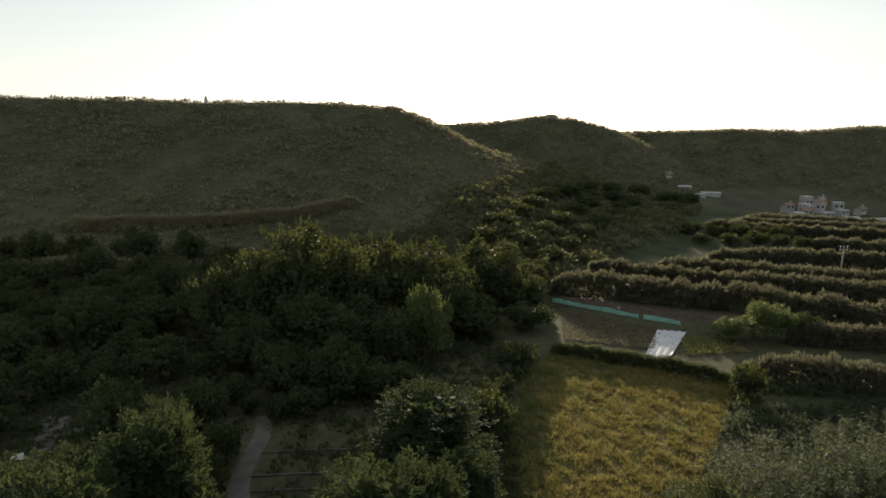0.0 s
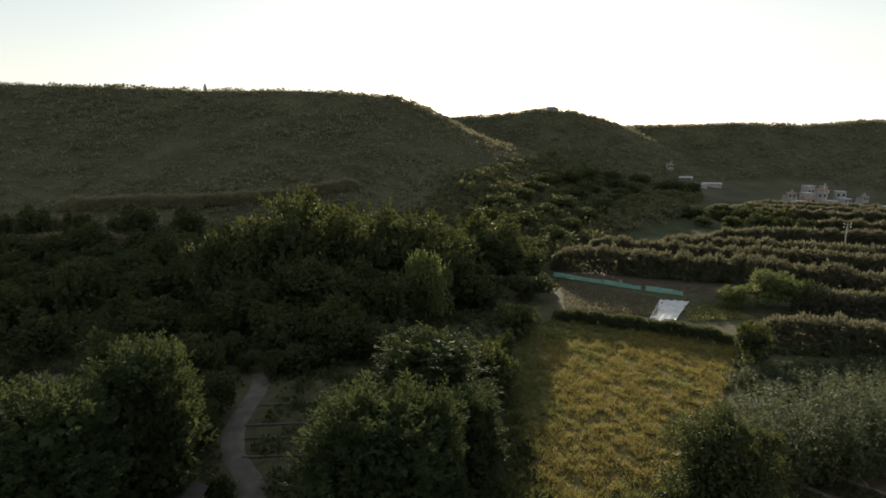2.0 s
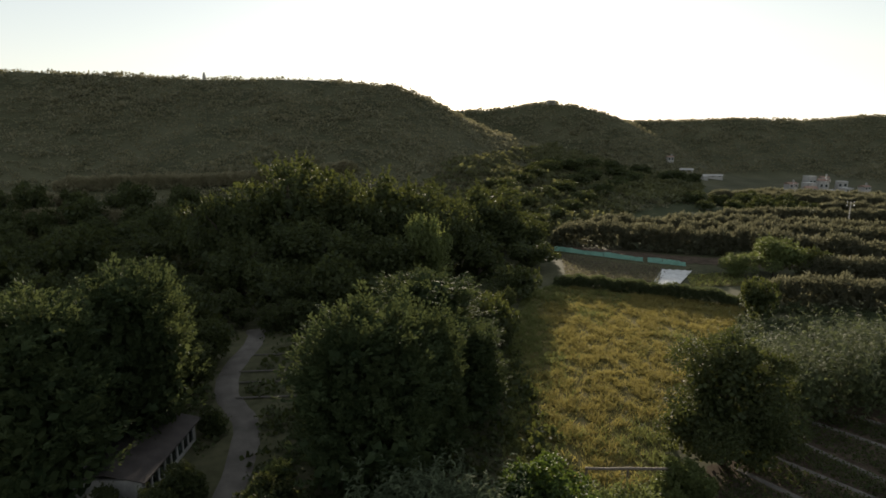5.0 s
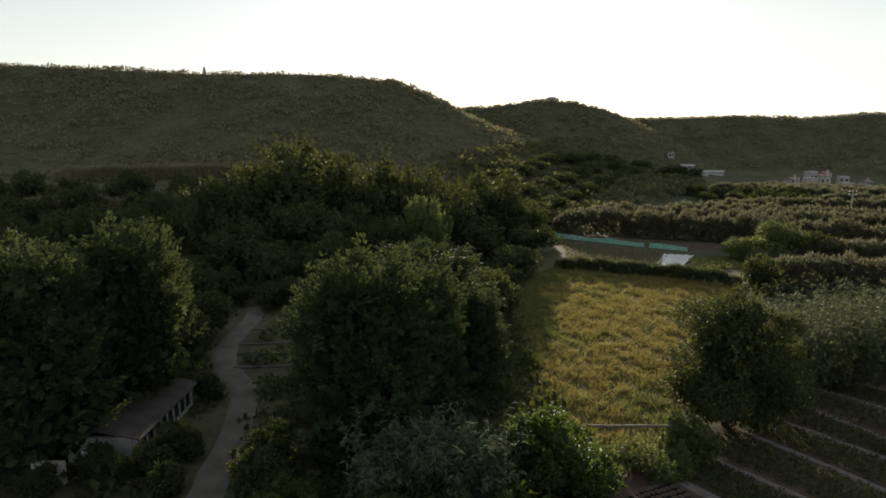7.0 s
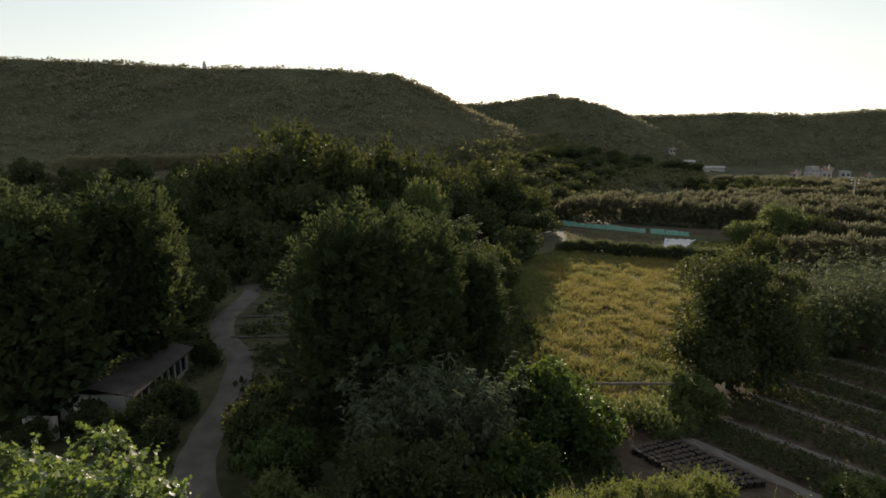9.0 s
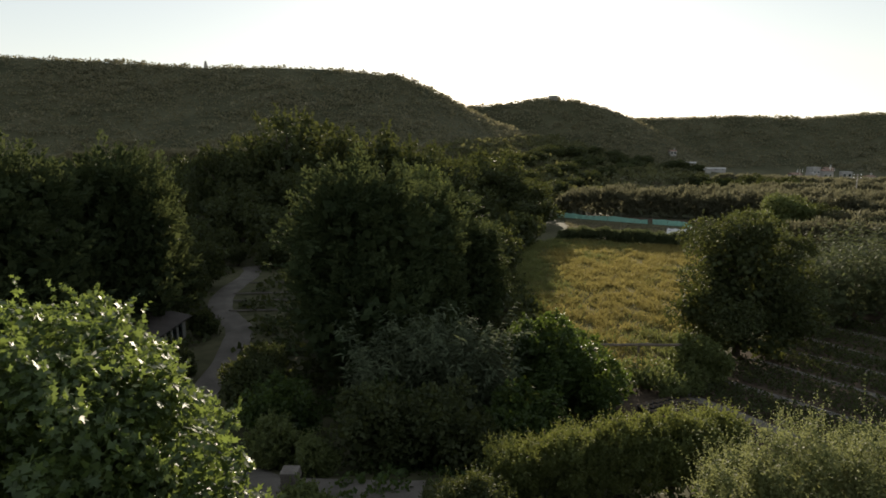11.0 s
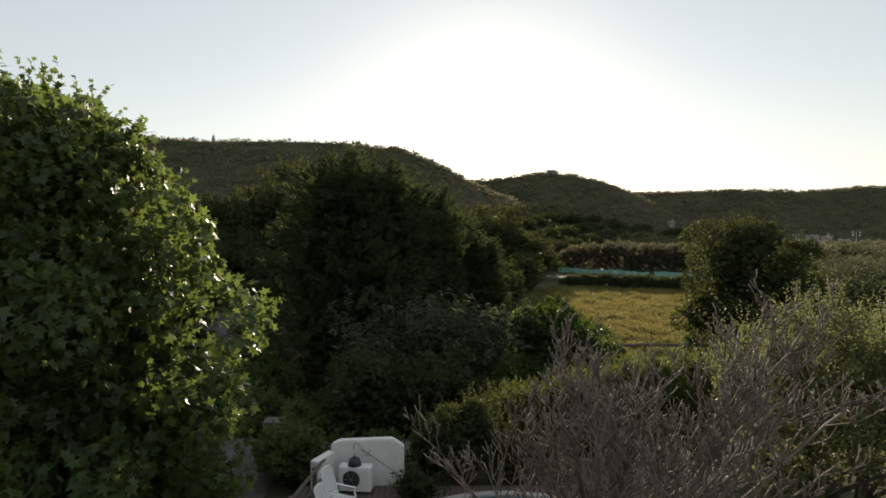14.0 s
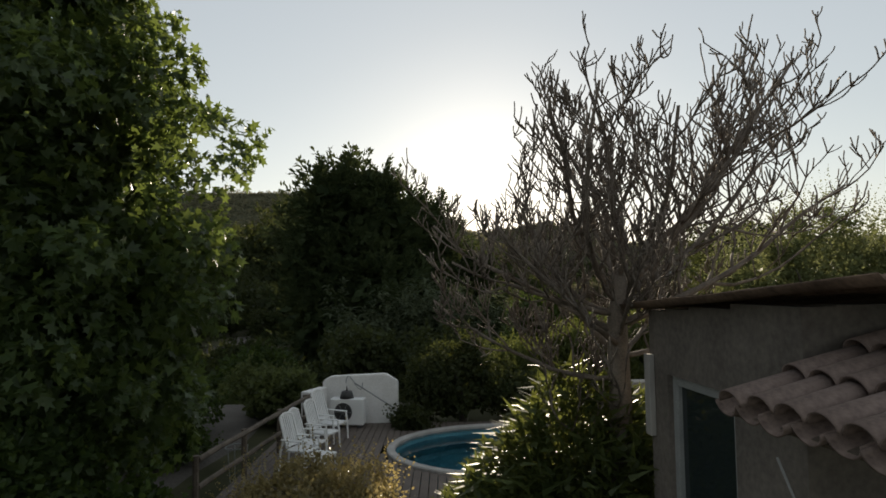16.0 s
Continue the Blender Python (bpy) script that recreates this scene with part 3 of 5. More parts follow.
cane_stems("weed_strip", [(36, 66.5), (40, 73), (47, 72), (60, 68)], 3.0, 0.5, 1.3, 420, 14, 0.35, M_THICKET, "low weeds and bramble at the meadow's corner", heart=0.3)
cane_stems("cane_clump", [(-3.3, 26.4), (-1.5, 26.8), (0.4, 26.9), (2.3, 26.8)], 2.4, 2.6, 6.0, 430, 44, 0.42, M_GREYCANE, "drooping clump of grey-green giant cane beside the meadow")
cane_bed("low_hedge", [(16.8, 86.4), (22, 83.8), (27, 81.4), (31, 79.5), (38.5, 75)], 2.6, 1.6, 130, 0.5, M_THICKET, "low ragged hedge along the far edge of the meadow")


# ---- scrub on the hills ----
def scrub(name, n, xr, yr, rad, material, label, keep, per=24):
    p = np.stack([rng.uniform(*xr, n), rng.uniform(*yr, n)], 1)
    z = on_ground(p)
    ok = keep(p[:, 0], p[:, 1], z)
    p, z = p[ok], z[ok]
    n = len(p)
    nz = np.array([noise.noise(Vector((a * 0.03, b * 0.03, 0))) for a, b in p])
    r = rad[0] + (rad[1] - rad[0]) * np.clip(rng.random(n) ** 2 + nz * 0.5, 0, 1.4)
    i = np.repeat(np.arange(n), per)
    d = on_sphere(n * per)
    d[:, 2] = np.abs(d[:, 2])
    pts = np.stack([p[i, 0], p[i, 1], z[i]], 1) + d * r[i][:, None] * np.array([1, 1, 0.65]) * (0.75 + 0.35 * rng.random(n * per))[:, None]
    v, f = leaves_at(pts, d + 0.8 * rng.normal(size=d.shape), d + 0.5 * rng.normal(size=d.shape) + np.array([0, 0, 0.4]), r[i] * (0.35 + 0.35 * rng.random(n * per)) * (24 / max(per, 24)) ** 0.5, "diamond", 0.3)
    return tagged(new(name, mesh_np(name, v, f, material)), label, "scrub", kind="stuff")


def ridge_y(x):
    return np.interp(x, [-500, -161, -94, -20, 39, 113, 150], [200, 217, 243, 252, 275, 300, 310])


scrub("hillside_scrub", 27000, (-235, 150), (110, 330), (0.6, 1.8), M_SCRUB, "dark evergreen scrub covering the near hillside",
      lambda x, y, z: (z > BASE + 1.2) & (y < ridge_y(x) + 14) & (y > 150 - 0.25 * (x + 60) * (x < -60) - 30 * (x > 0)), per=13)
scrub("far_scrub", 12000, (10, 420), (265, 430), (0.8, 2.3), M_SCRUB, "hazy dark scrub covering the far hills", lambda x, y, z: (z > BASE + 1.5) & (x < 0.75 * y + 60), per=14)
scrub("knoll_scrub", 900, (175, 290), (240, 330), (1.0, 2.6), M_SCRUB, "dark scrub on a small knoll above the village", lambda x, y, z: z > BASE + 3, per=16)
scrub("terrace_scrub", 1500, (-140, 0), (100, 160), (0.5, 1.6), M_SCRUB, "low scrub on old terraces below the hill", lambda x, y, z: z > BASE + 0.5, per=20)
scrub("valley_scrub", 260, (40, 260), (95, 300), (0.4, 1.3), M_CANE, "low weeds and crops in the valley fields", lambda x, y, z: z < BASE + 3, per=12)
scrub("spur_wood", 1700, (-30, 128), (114, 285), (2.0, 4.6), M_WOOD, "dense wood of rounded evergreen trees on the foot of the spur",
      lambda x, y, z: (x < np.interp(y, [114, 140, 165, 196, 252, 285], [19, 34, 52, 80, 108, 122])) & (x > np.interp(y, [114, 150, 200, 285], [-30, -12, 10, 50])), per=90)
scrub("hillfoot_wood", 520, (-165, -8), (98, 152), (1.6, 3.6), M_WOOD, "wood of rounded evergreen bushes at the hill's foot",
      lambda x, y, z: (y < np.interp(x, [-165, -95, -60, -8], [112, 116, 134, 148])) & (np.abs(y - np.interp(x, [-120, -100, -84, -66], [120, 121, 126, 126])) > 3.5), per=90)
scrub("undergrowth", 5200, (-60, 8), (27, 100), (0.3, 1.0), M_OAK, "dark undergrowth beneath the trees",
      lambda x, y, z: ((x < -19) | (x > -9) | (y < 46) | (y > 63) | (rng.random(len(x)) < 0.35)) & (np.abs(x - np.interp(y, [24, 29, 33, 42, 45.5, 48.5, 57, 63, 68], [-9.5, -12.3, -13.6, -15.3, -16.2, -18.6, -20.2, -21.2, -24])) > 1.9) & ~((x > -22.8) & (x < -17) & (y > 31.8) & (y < 41.5)), per=18)
scrub("garden_weeds", 500, (-14, 9), (17, 33), (0.2, 0.7), M_LAUREL, "low dark weeds between garden and trees",
      lambda x, y, z: np.abs(x - np.interp(y, [15, 18.5, 21, 24.5, 29, 33], [-5, -5.5, -7, -9.5, -12.3, -13.6])) > 1.7, per=40)

# ---- trees ----
trunk_broad = trunk_mesh("trunk", M_BARK, 1.0, 0.07, 7, 0.45, 3)
trunk_cone = trunk_mesh("trunk", M_BARK, 2.4, 0.06, 12, 0.2, 5)
broad = []
for k in range(4):
    bl = [(0, 0, 0.8, 0.75, 0.75, 0.58)] + [(0.48 * math.cos(a + k), 0.48 * math.sin(a + k), 0.5 + 0.45 * ((i * 7 + k) % 3) / 2, 0.46, 0.46, 0.4) for i, a in enumerate((0, 1.3, 2.5, 3.8, 5.0))]
    broad.append(crown_mesh("crown", M_OAK, bl, 5200, 0.054, clumps=85, clump_r=0.27, shoots=160, shoot_len=0.16, shoot_up=0.4))
far_broad = []
for k in range(4):
    bl = [(0, 0, 0.8, 0.75, 0.75, 0.58)] + [(0.48 * math.cos(a + k), 0.48 * math.sin(a + k), 0.5 + 0.45 * ((i * 5 + k) % 3) / 2, 0.46, 0.46, 0.4) for i, a in enumerate((0.4, 1.7, 2.9, 4.1, 5.3))]
    far_broad.append(crown_mesh("crown", M_OAK, bl, 1600, 0.09, clumps=60, clump_r=0.28, shoots=60, shoot_len=0.16, shoot_up=0.4))
pale = crown_mesh("crown", M_PALE, [(0, 0, 0.75, 0.8, 0.8, 0.6), (0.4, 0.1, 0.95, 0.42, 0.42, 0.38), (-0.4, 0.2, 0.6, 0.45, 0.45, 0.4)], 5600, 0.055, clumps=70, clump_r=0.28, shoots=160, shoot_len=0.2)
DARK_TREE = "dark green evergreen oak with a dense rounded crown"


def tree(x, y, r, top, crown=None, label=DARK_TREE, name="tree", group="", trunk=trunk_broad, tall=1.5):
    z = float(height(x, y))
    return plant(name, crown or (broad if r > 5 else far_broad)[int(abs(x * 7 + y * 3)) % 4], trunk, x, y, z - 0.05, r, (top - z) / tall, (x * 1.7 + y) % 6.28, label, "tree", group)


for x, y, r, top in [(-24, 93, 10.5, 16.6), (-12.5, 97, 9, 14.2), (-32, 87, 6.5, 11.2), (-3, 104, 8, 12), (9.2, 113, 8.5, 10.8), (-17, 83, 7.5, 8.5), (1, 96, 7, 9.5), (-27, 80, 6, 6.5),
                     (-8, 82, 5.5, 6.6), (14, 107, 6, 6.2), (6, 92, 5, 4.6), (-38, 96, 7, 10.5), (14.5, 96, 4.5, 3.2), (16, 118, 6, 5)]:
    tree(x, y, r, top, label="large dark evergreen tree in a dense grove, rim-lit crown", group="grove of large trees")
tree(-2.7, 85, 4.6, 8.3, pale, "lighter green poplar-like tree in front of a dark grove")
wr = random.Random(11)
spots = []
tries = 0
while len(spots) < 120 and tries < 9000:
    tries += 1
    x, y = wr.uniform(-100, -13), wr.uniform(56, 132)
    r = wr.uniform(2.6, 4.8)
    track_d = min(math.hypot(x - a, y - b) for a, b in [(-44.5, 51), (-43.3, 56.5), (-43, 59), (-43.6, 61), (-42, 64), (-46, 64.8), (-44.2, 67.8), (-41, 65), (-41, 67.6), (-37, 66), (-36, 68.5), (-30, 69), (-27, 69)])
    if x < -0.79 * y - 6 or track_d < r + 2.4 or (-45 < x and y > 76) or (x > -26 and y < 70) or any(math.hypot(x - a, y - b) < 0.8 * (r + c) for a, b, c in spots):
        if not (x < -0.79 * y - 6) or wr.random() < 0.9:
            continue
    spots.append((x, y, r))
for x, y, r in spots:
    z = float(height(x, y))
    tree(x, y, r, z + r * wr.uniform(1.3, 1.9), label="dark rounded evergreen tree in a dense wood", group="trees of the wood")
for x, y, r, h in [(-25.5, 68.5, 2.2, 3.8), (-23, 66, 1.6, 2.6), (-19.3, 64.8, 1.8, 3.0), (-16.5, 66.5, 2.6, 3.4), (-12, 70, 4, 5.5), (-7, 70, 4, 5.5), (-20.5, 72, 4, 6), (-22.5, 55, 2.6, 4.5), (-27, 62, 3.4, 6), (-22, 49, 2.4, 4.2)]:
    z = float(height(x, y))
    tree(x, y, r, z + h, label="dark rounded bush at the end of the gravel track", group="bushes by the track")
tree(5.2, 60, 3.2, 3.8, label="ragged dark shrub along the edge of the meadow")
tree(6.3, 67, 2.6, 2.6, label="ragged dark shrub along the edge of the meadow")
tree(10, 78, 3.5, 3.0, label="ragged dark shrub along the edge of the meadow")
tree(37.6, 68.5, 2.3, 3.6, None, "small sparse tree at the corner of the meadow")
tree(46.5, 92, 3.0, 1.6, pale, "rounded green bush beside the vegetable plot")
tree(52.5, 92, 4.4, 4.0, pale, "larger rounded bush beside the vegetable plot")
tree(58, 91, 3.0, 2.6, label="dark bush in a hedge behind the vegetable plot")
for x, y, r in [(79, 186, 4), (86, 185, 3.6), (93, 183.5, 4.4), (99, 182.5, 3.5), (105, 181, 3.8), (76, 172, 3), (84, 171, 3.4), (91, 169.5, 4), (97, 168, 3.2), (103, 167, 3)]:
    tree(x, y, r, BASE + r * 1.15, label="low rounded tree in a row across the valley", group="rows of low trees")
for x, y, r in [(12, 125, 4), (20, 130, 4.5), (6, 132, 5), (14, 140, 5), (26, 142, 4.5), (20, 152, 5), (33, 155, 4), (10, 152, 5), (28, 165, 5), (40, 168, 4.5), (16, 168, 5), (36, 180, 5), (48, 182, 4.5), (24, 182, 5), (44, 196, 5), (58, 198, 4.5), (30, 196, 5), (52, 212, 5), (64, 214, 4), (40, 224, 5), (72, 228, 5), (96, 250, 7), (86, 262, 6), (108, 262, 6), (70, 250, 6), (58, 240, 6), (48, 225, 6), (36, 210, 6), (66, 232, 5)]:
    z = float(height(x, y))
    tree(x, y, r, z + r * 0.9, label="low rounded tree on the foot of the spur", group="trees on the spur")

# conifers
def bough_crown(name, material, blobs, boughs, per, needle, reach, rise):
    """A conifer's crown: tapering boughs that fan out and up from the hull of its blobs, each a spray of short needles."""
    blobs = np.array(blobs, float)
    w = blobs[:, 3] * blobs[:, 5]
    which = rng.choice(len(blobs), boughs, p=w / w.sum())
    d = on_sphere(boughs)
    d[:, 2] = np.where(d[:, 2] < -0.35, -d[:, 2], d[:, 2])
    root = blobs[which, :3] + d * blobs[which, 3:] * (0.72 + 0.2 * rng.random(boughs))[:, None]
    aim = norm(d * np.array([1, 1, 0.5]) + np.array([0, 0, rise]) + 0.3 * rng.normal(size=(boughs, 3)))
    ln = reach * (0.5 + 0.9 * rng.random(boughs) ** 1.5)
    i = np.repeat(np.arange(boughs), per)
    u = rng.random(boughs * per) ** 0.8
    side = norm(np.cross(aim, np.array([0, 0, 1.0]) + 0.4 * rng.normal(size=(boughs, 3))))
    wide = ln[i] * (0.34 * (1 - u) ** 0.8 + 0.05) * rng.normal(size=len(i)) * 0.75
    flat = np.cross(side, aim)
    sag = -0.25 * ln[i] * u * (1 - u)
    p = root[i] + aim[i] * (ln[i] * u)[:, None] + side[i] * wide[:, None] + flat[i] * (0.35 * wide * rng.normal(size=len(i)))[:, None] + np.stack([np.zeros(len(i)), np.zeros(len(i)), sag], 1)
    along = aim[i] + side[i] * np.sign(wide)[:, None] * 0.6 + 0.35 * rng.normal(size=p.shape)
    v, f = leaves_at(p, along, flat[i] + 0.5 * rng.normal(size=p.shape), needle * (0.6 + 0.8 * rng.random(len(i))), "needle", 0.2)
    k = len(i) // 5
    bi = rng.choice(len(blobs), k, p=w / w.sum())
    q = blobs[bi, :3] + on_sphere(k) * blobs[bi, 3:] * (0.45 + 0.4 * rng.random(k))[:, None]
    v2, f2 = leaves_at(q, on_sphere(k), on_sphere(k), np.full(k, needle * 2.4), "diamond")
    return mesh_np(name, np.vstack([v, v2]), np.vstack([f, f2 + len(v)]), material)


cyp = []
for k in range(2):
    bl = [(0, 0, 0.75, 0.86, 0.86, 0.72), (0.08, 0.05, 1.3, 0.8, 0.8, 0.7), (-0.05, 0, 1.8, 0.66, 0.66, 0.6), (0.05 + 0.06 * k, 0.05, 2.2, 0.52, 0.52, 0.4), (0.36, -0.2, 1.8, 0.4, 0.4, 0.45), (-0.42, 0.1, 1.55, 0.42, 0.42, 0.5), (-0.22, -0.2, 2.1, 0.34, 0.34, 0.36), (0.12, -0.5, 1.0, 0.5, 0.45, 0.5)]
    cyp.append(bough_crown("crown", M_CYPRESS, bl, 520, 52, 0.058, 0.32, 0.55))
CONIFER = "tall dark Monterey cypress with a dense ragged crown"
for i, (x, y, r, top) in enumerate([(-4.4, 33, 4.9, 12.1), (-1.5, 36.5, 3.7, 10.7), (1.8, 43, 3.8, 7.2), (-6.3, 37.5, 4.0, 9.2), (-1.3, 51, 6.6, 9.2)]):
    tree(x, y, r, top, cyp[i % 2], CONIFER, "cypress", "cypresses beside the meadow", trunk_cone, 2.98)
for i, (x, y, r, top) in enumerate([(-23.5, 32.5, 5.2, 12), (-21.3, 39.5, 4.6, 12.3), (-30, 34, 5.5, 11.2), (-29, 42, 4.6, 7.6), (-37, 39, 4.6, 5.5), (-24.5, 47, 4.2, 9.5)]):
    tree(x, y, r, top, cyp[(i + 1) % 2], "tall dark conifer with drooping ragged branches behind the shed", "conifer", "conifers behind the shed", trunk_cone, 2.85)


def bush(name, x, y, top, blobs, n, size, material, label, shape="diamond", clumps=60, clump_r=0.3, droop=0.1, trunk=True, category="bush", shoots=0, shoot_len=0.4, shoot_up=0.5):
    """A bush in metres: blobs are given from its base."""
    z = float(height(x, y))
    c = crown_mesh("crown", material, blobs, n, size, shape, clumps, clump_r, droop, shoots=shoots or n // 30, shoot_len=shoot_len, shoot_up=shoot_up)
    t = trunk_mesh("trunk", M_BARK, top * 0.6, 0.05 + 0.02 * top, 5, 0.6, int(abs(x * 10)) + 1) if trunk else None
    return plant(name, c, t, x, y, z - 0.03, 1, 1, 0, label, category)


bush("laurel_tree", 19.0, 37.2, 8.8, [(0, 0, 4.7, 3.6, 3.4, 3.8), (-1.4, -0.6, 6.6, 2.1, 2.1, 2.2), (2.3, 0, 5.2, 2.2, 2.2, 2.3), (-2.8, -0.8, 3.6, 1.9, 1.9, 1.8), (3.1, -0.4, 2.5, 2.1, 2.1, 1.9), (0.7, 0, 7.7, 1.5, 1.5, 1.5), (-1.1, 0, 1.8, 2.6, 2.4, 1.7), (1.2, -0.8, 1.7, 2.8, 2.2, 1.7)], 28000, 0.15, M_OAK, "dark glossy broadleaf tree beside the meadow and beds", clumps=75, clump_r=0.36, shoots=500, shoot_len=0.6, category="tree")
bush("round_bush", 5.6, 28.4, 4.6, [(0, 0, 2.6, 2.3, 2.2, 2.3), (1.3, -0.3, 1.7, 1.9, 1.8, 1.6), (-0.9, 0, 3.2, 1.4, 1.4, 1.4), (2.2, 0.2, 1.0, 1.6, 1.4, 1.0)], 9000, 0.18, M_LAUREL, "dense rounded green bush beside the cane clump", clumps=130, clump_r=0.22)
bush("shrub", 14.6, 33, 2.4, [(0, 0, 1.2, 1.2, 1.1, 1.2), (0.9, -0.3, 0.8, 1.0, 0.9, 0.8), (-1.2, 0.2, 0.6, 0.9, 0.9, 0.6)], 4200, 0.15, M_PALE, "light green shrub at the end of a wooden rail", clumps=60)
for x, y, s in [(9.6, 31.9, 1.0), (11.4, 31.8, 0.9), (13.2, 31.6, 0.9), (8.6, 31.4, 1.1), (12.3, 30.4, 0.6)]:
    bush("shrub", x, y, s * 1.4, [(0, 0, s * 0.7, s * 1.3, s, s * 0.8)], 900, 0.13, M_PALE, "low weedy shrub below the wooden rail", clumps=20, trunk=False)
for x, y, s, m, lb in [(-7.5, 25.5, 1.5, M_LAUREL, "dark shrub under the cypresses"), (-6.6, 22.2, 1.0, M_PALE, "small yellowish shrub beside the yard"), (-2.5, 22.3, 1.6, M_OAK, "dark shrub behind the yard"), (0.4, 22.4, 1.7, M_OAK, "dark shrub behind the yard"),
                       (-4.6, 20.8, 0.7, M_PALE, "small yellowish shrub beside the yard"), (-9.4, 28.5, 1.5, M_OAK, "dark shrub beside the gravel track"), (-10.2, 31.5, 1.2, M_OAK, "dark shrub beside the gravel track"), (-15.8, 33.2, 1.1, M_OAK, "rounded dark shrub in front of the shed"), (-16.4, 31.6, 1.0, M_OAK, "rounded dark shrub in front of the shed"),
                       (-19.6, 31.2, 0.9, M_OAK, "rounded dark shrub in front of the shed"), (-18.2, 30.8, 0.8, M_OAK, "rounded dark shrub in front of the shed"), (-21.6, 29.4, 0.8, M_OAK, "rounded dark shrub in front of the shed"), (-14.8, 29.5, 0.8, M_OAK, "rounded dark shrub in front of the shed"), (-17.0, 41.3, 0.9, M_OAK, "dark shrub at the end of the shed"), (-2, 24.5, 1.6, M_LAUREL, "dark shrub below the cane clump"), (3.2, 24, 1.6, M_LAUREL, "dark shrub below the cane clump"), (-10.5, 35, 0.7, M_PALE, "low weedy shrub beside the gravel track"), (-3.7, 15.9, 0.7, M_PALE, "small yellowish shrub beside the yard"), (-0.35, 14.6, 0.3, M_OAK, "small dark shrub at the foot of the white wall"), (-4.2, 16.9, 0.55, M_PALE, "small yellowish shrub beside the yard")]:
    bush("shrub", x, y, s * 1.6, [(0, 0, s * 0.9, s, s, s * 0.9), (s * 0.5, -s * 0.2, s * 0.7, s * 0.7, s * 0.7, s * 0.6)], int(1500 + 1200 * s), 0.1 + 0.04 * s, m, lb, clumps=50)

# a clipped evergreen hedge of feathery tufts behind the pool, and pale feathery shrubs
for i, (x, y, w, top) in enumerate([(2.7, 18.4, 1.1, 1.5), (4.3, 18.2, 1.2, 1.9), (6.0, 18.4, 1.4, 2.2), (7.7, 18.5, 1.4, 2.5), (9.2, 19, 1.4, 2.4)]):
    bush("tamarisk_bush", x, y, top, [(0, 0, top * 0.5, w, 1.1, top * 0.5), (0.2, 0.1, top * 0.72, w * 0.75, 0.8, top * 0.3)], 8000, 0.12, M_YEW, "feathery yellow-green hedge bush, sunlit at the top", "needle", 110, 0.2, -1.2, shoots=420, shoot_len=0.55, shoot_up=0.8)
for x, y, w, top in [(7.1, 12.7, 1.0, 4.4), (8.2, 12.9, 1.1, 5.0), (9.4, 13.3, 1.0, 4.4), (10.3, 12.7, 1.3, 5.0), (11.9, 12.9, 1.4, 4.8)]:
    bush("feathery_shrub", x, y, top, [(0, 0, top * 0.55, w, w, top * 0.42), (0.5, 0, top * 0.78, w * 0.6, w * 0.6, top * 0.22), (-0.6, 0.2, top * 0.72, w * 0.5, w * 0.5, top * 0.24)], 5600, 0.06, M_FEATHER, "airy pale green feathery shrub in the sun", "diamond", 120, 0.17, -0.4, shoots=420, shoot_len=0.75, shoot_up=0.6)
cane_stems("feathery_plumes", [(6.8, 12.7), (8.6, 13.0), (11.6, 13.1)], 1.6, 2.6, 5.5, 170, 64, 0.065, M_FEATHER, "airy pale plumes of feathery foliage", "diamond")
bush("pool_shrub", 0.9, 15.8, 2.0, [(0, 0, 0.95, 1.05, 0.8, 0.9), (0.1, 0, 1.5, 0.7, 0.5, 0.42), (-0.6, -0.1, 0.6, 0.7, 0.55, 0.55), (1.3, 0, 0.75, 0.9, 0.7, 0.7), (-0.95, -0.1, 0.85, 0.65, 0.5, 0.75)], 6500, 0.08, M_OAK, "dark leafy shrub with a sunlit top beside the pool", clumps=90)
# its golden sunlit look comes largely from the leaf colour
bush("abelia_bush", -1.15, 8.0, 1.5, [(0, 0, 0.64, 1.0, 0.8, 0.6), (-0.6, 0, 0.5, 0.66, 0.6, 0.45), (0.6, 0.1, 0.5, 0.52, 0.55, 0.45)], 11000, 0.05, M_FRONT, "low dense bush with coppery leaves, sunlight worked into their colour", clumps=190, clump_r=0.18, droop=-0.5)
bush("dark_shrub", -4.4, 7.0, 1.9, [(0, 0, 0.95, 1.3, 1.0, 0.95), (1.0, 0.5, 0.6, 0.8, 0.7, 0.6)], 6500, 0.1, M_LAUREL, "dark shrub under the maple-leaved tree", clumps=110, clump_r=0.24)
for x, y, s in [(-5.5, 12.6, 1.0), (-6.2, 14.8, 1.1)]:
    bush("shrub", x, y, s * 1.6, [(0, 0, s * 0.8, s, s, s * 0.85), (s * 0.4, -s * 0.3, s * 0.5, s * 0.7, s * 0.7, s * 0.5)], 3200, 0.1, M_LAUREL, "dark shrub beside the fence and the gravel", clumps=60)


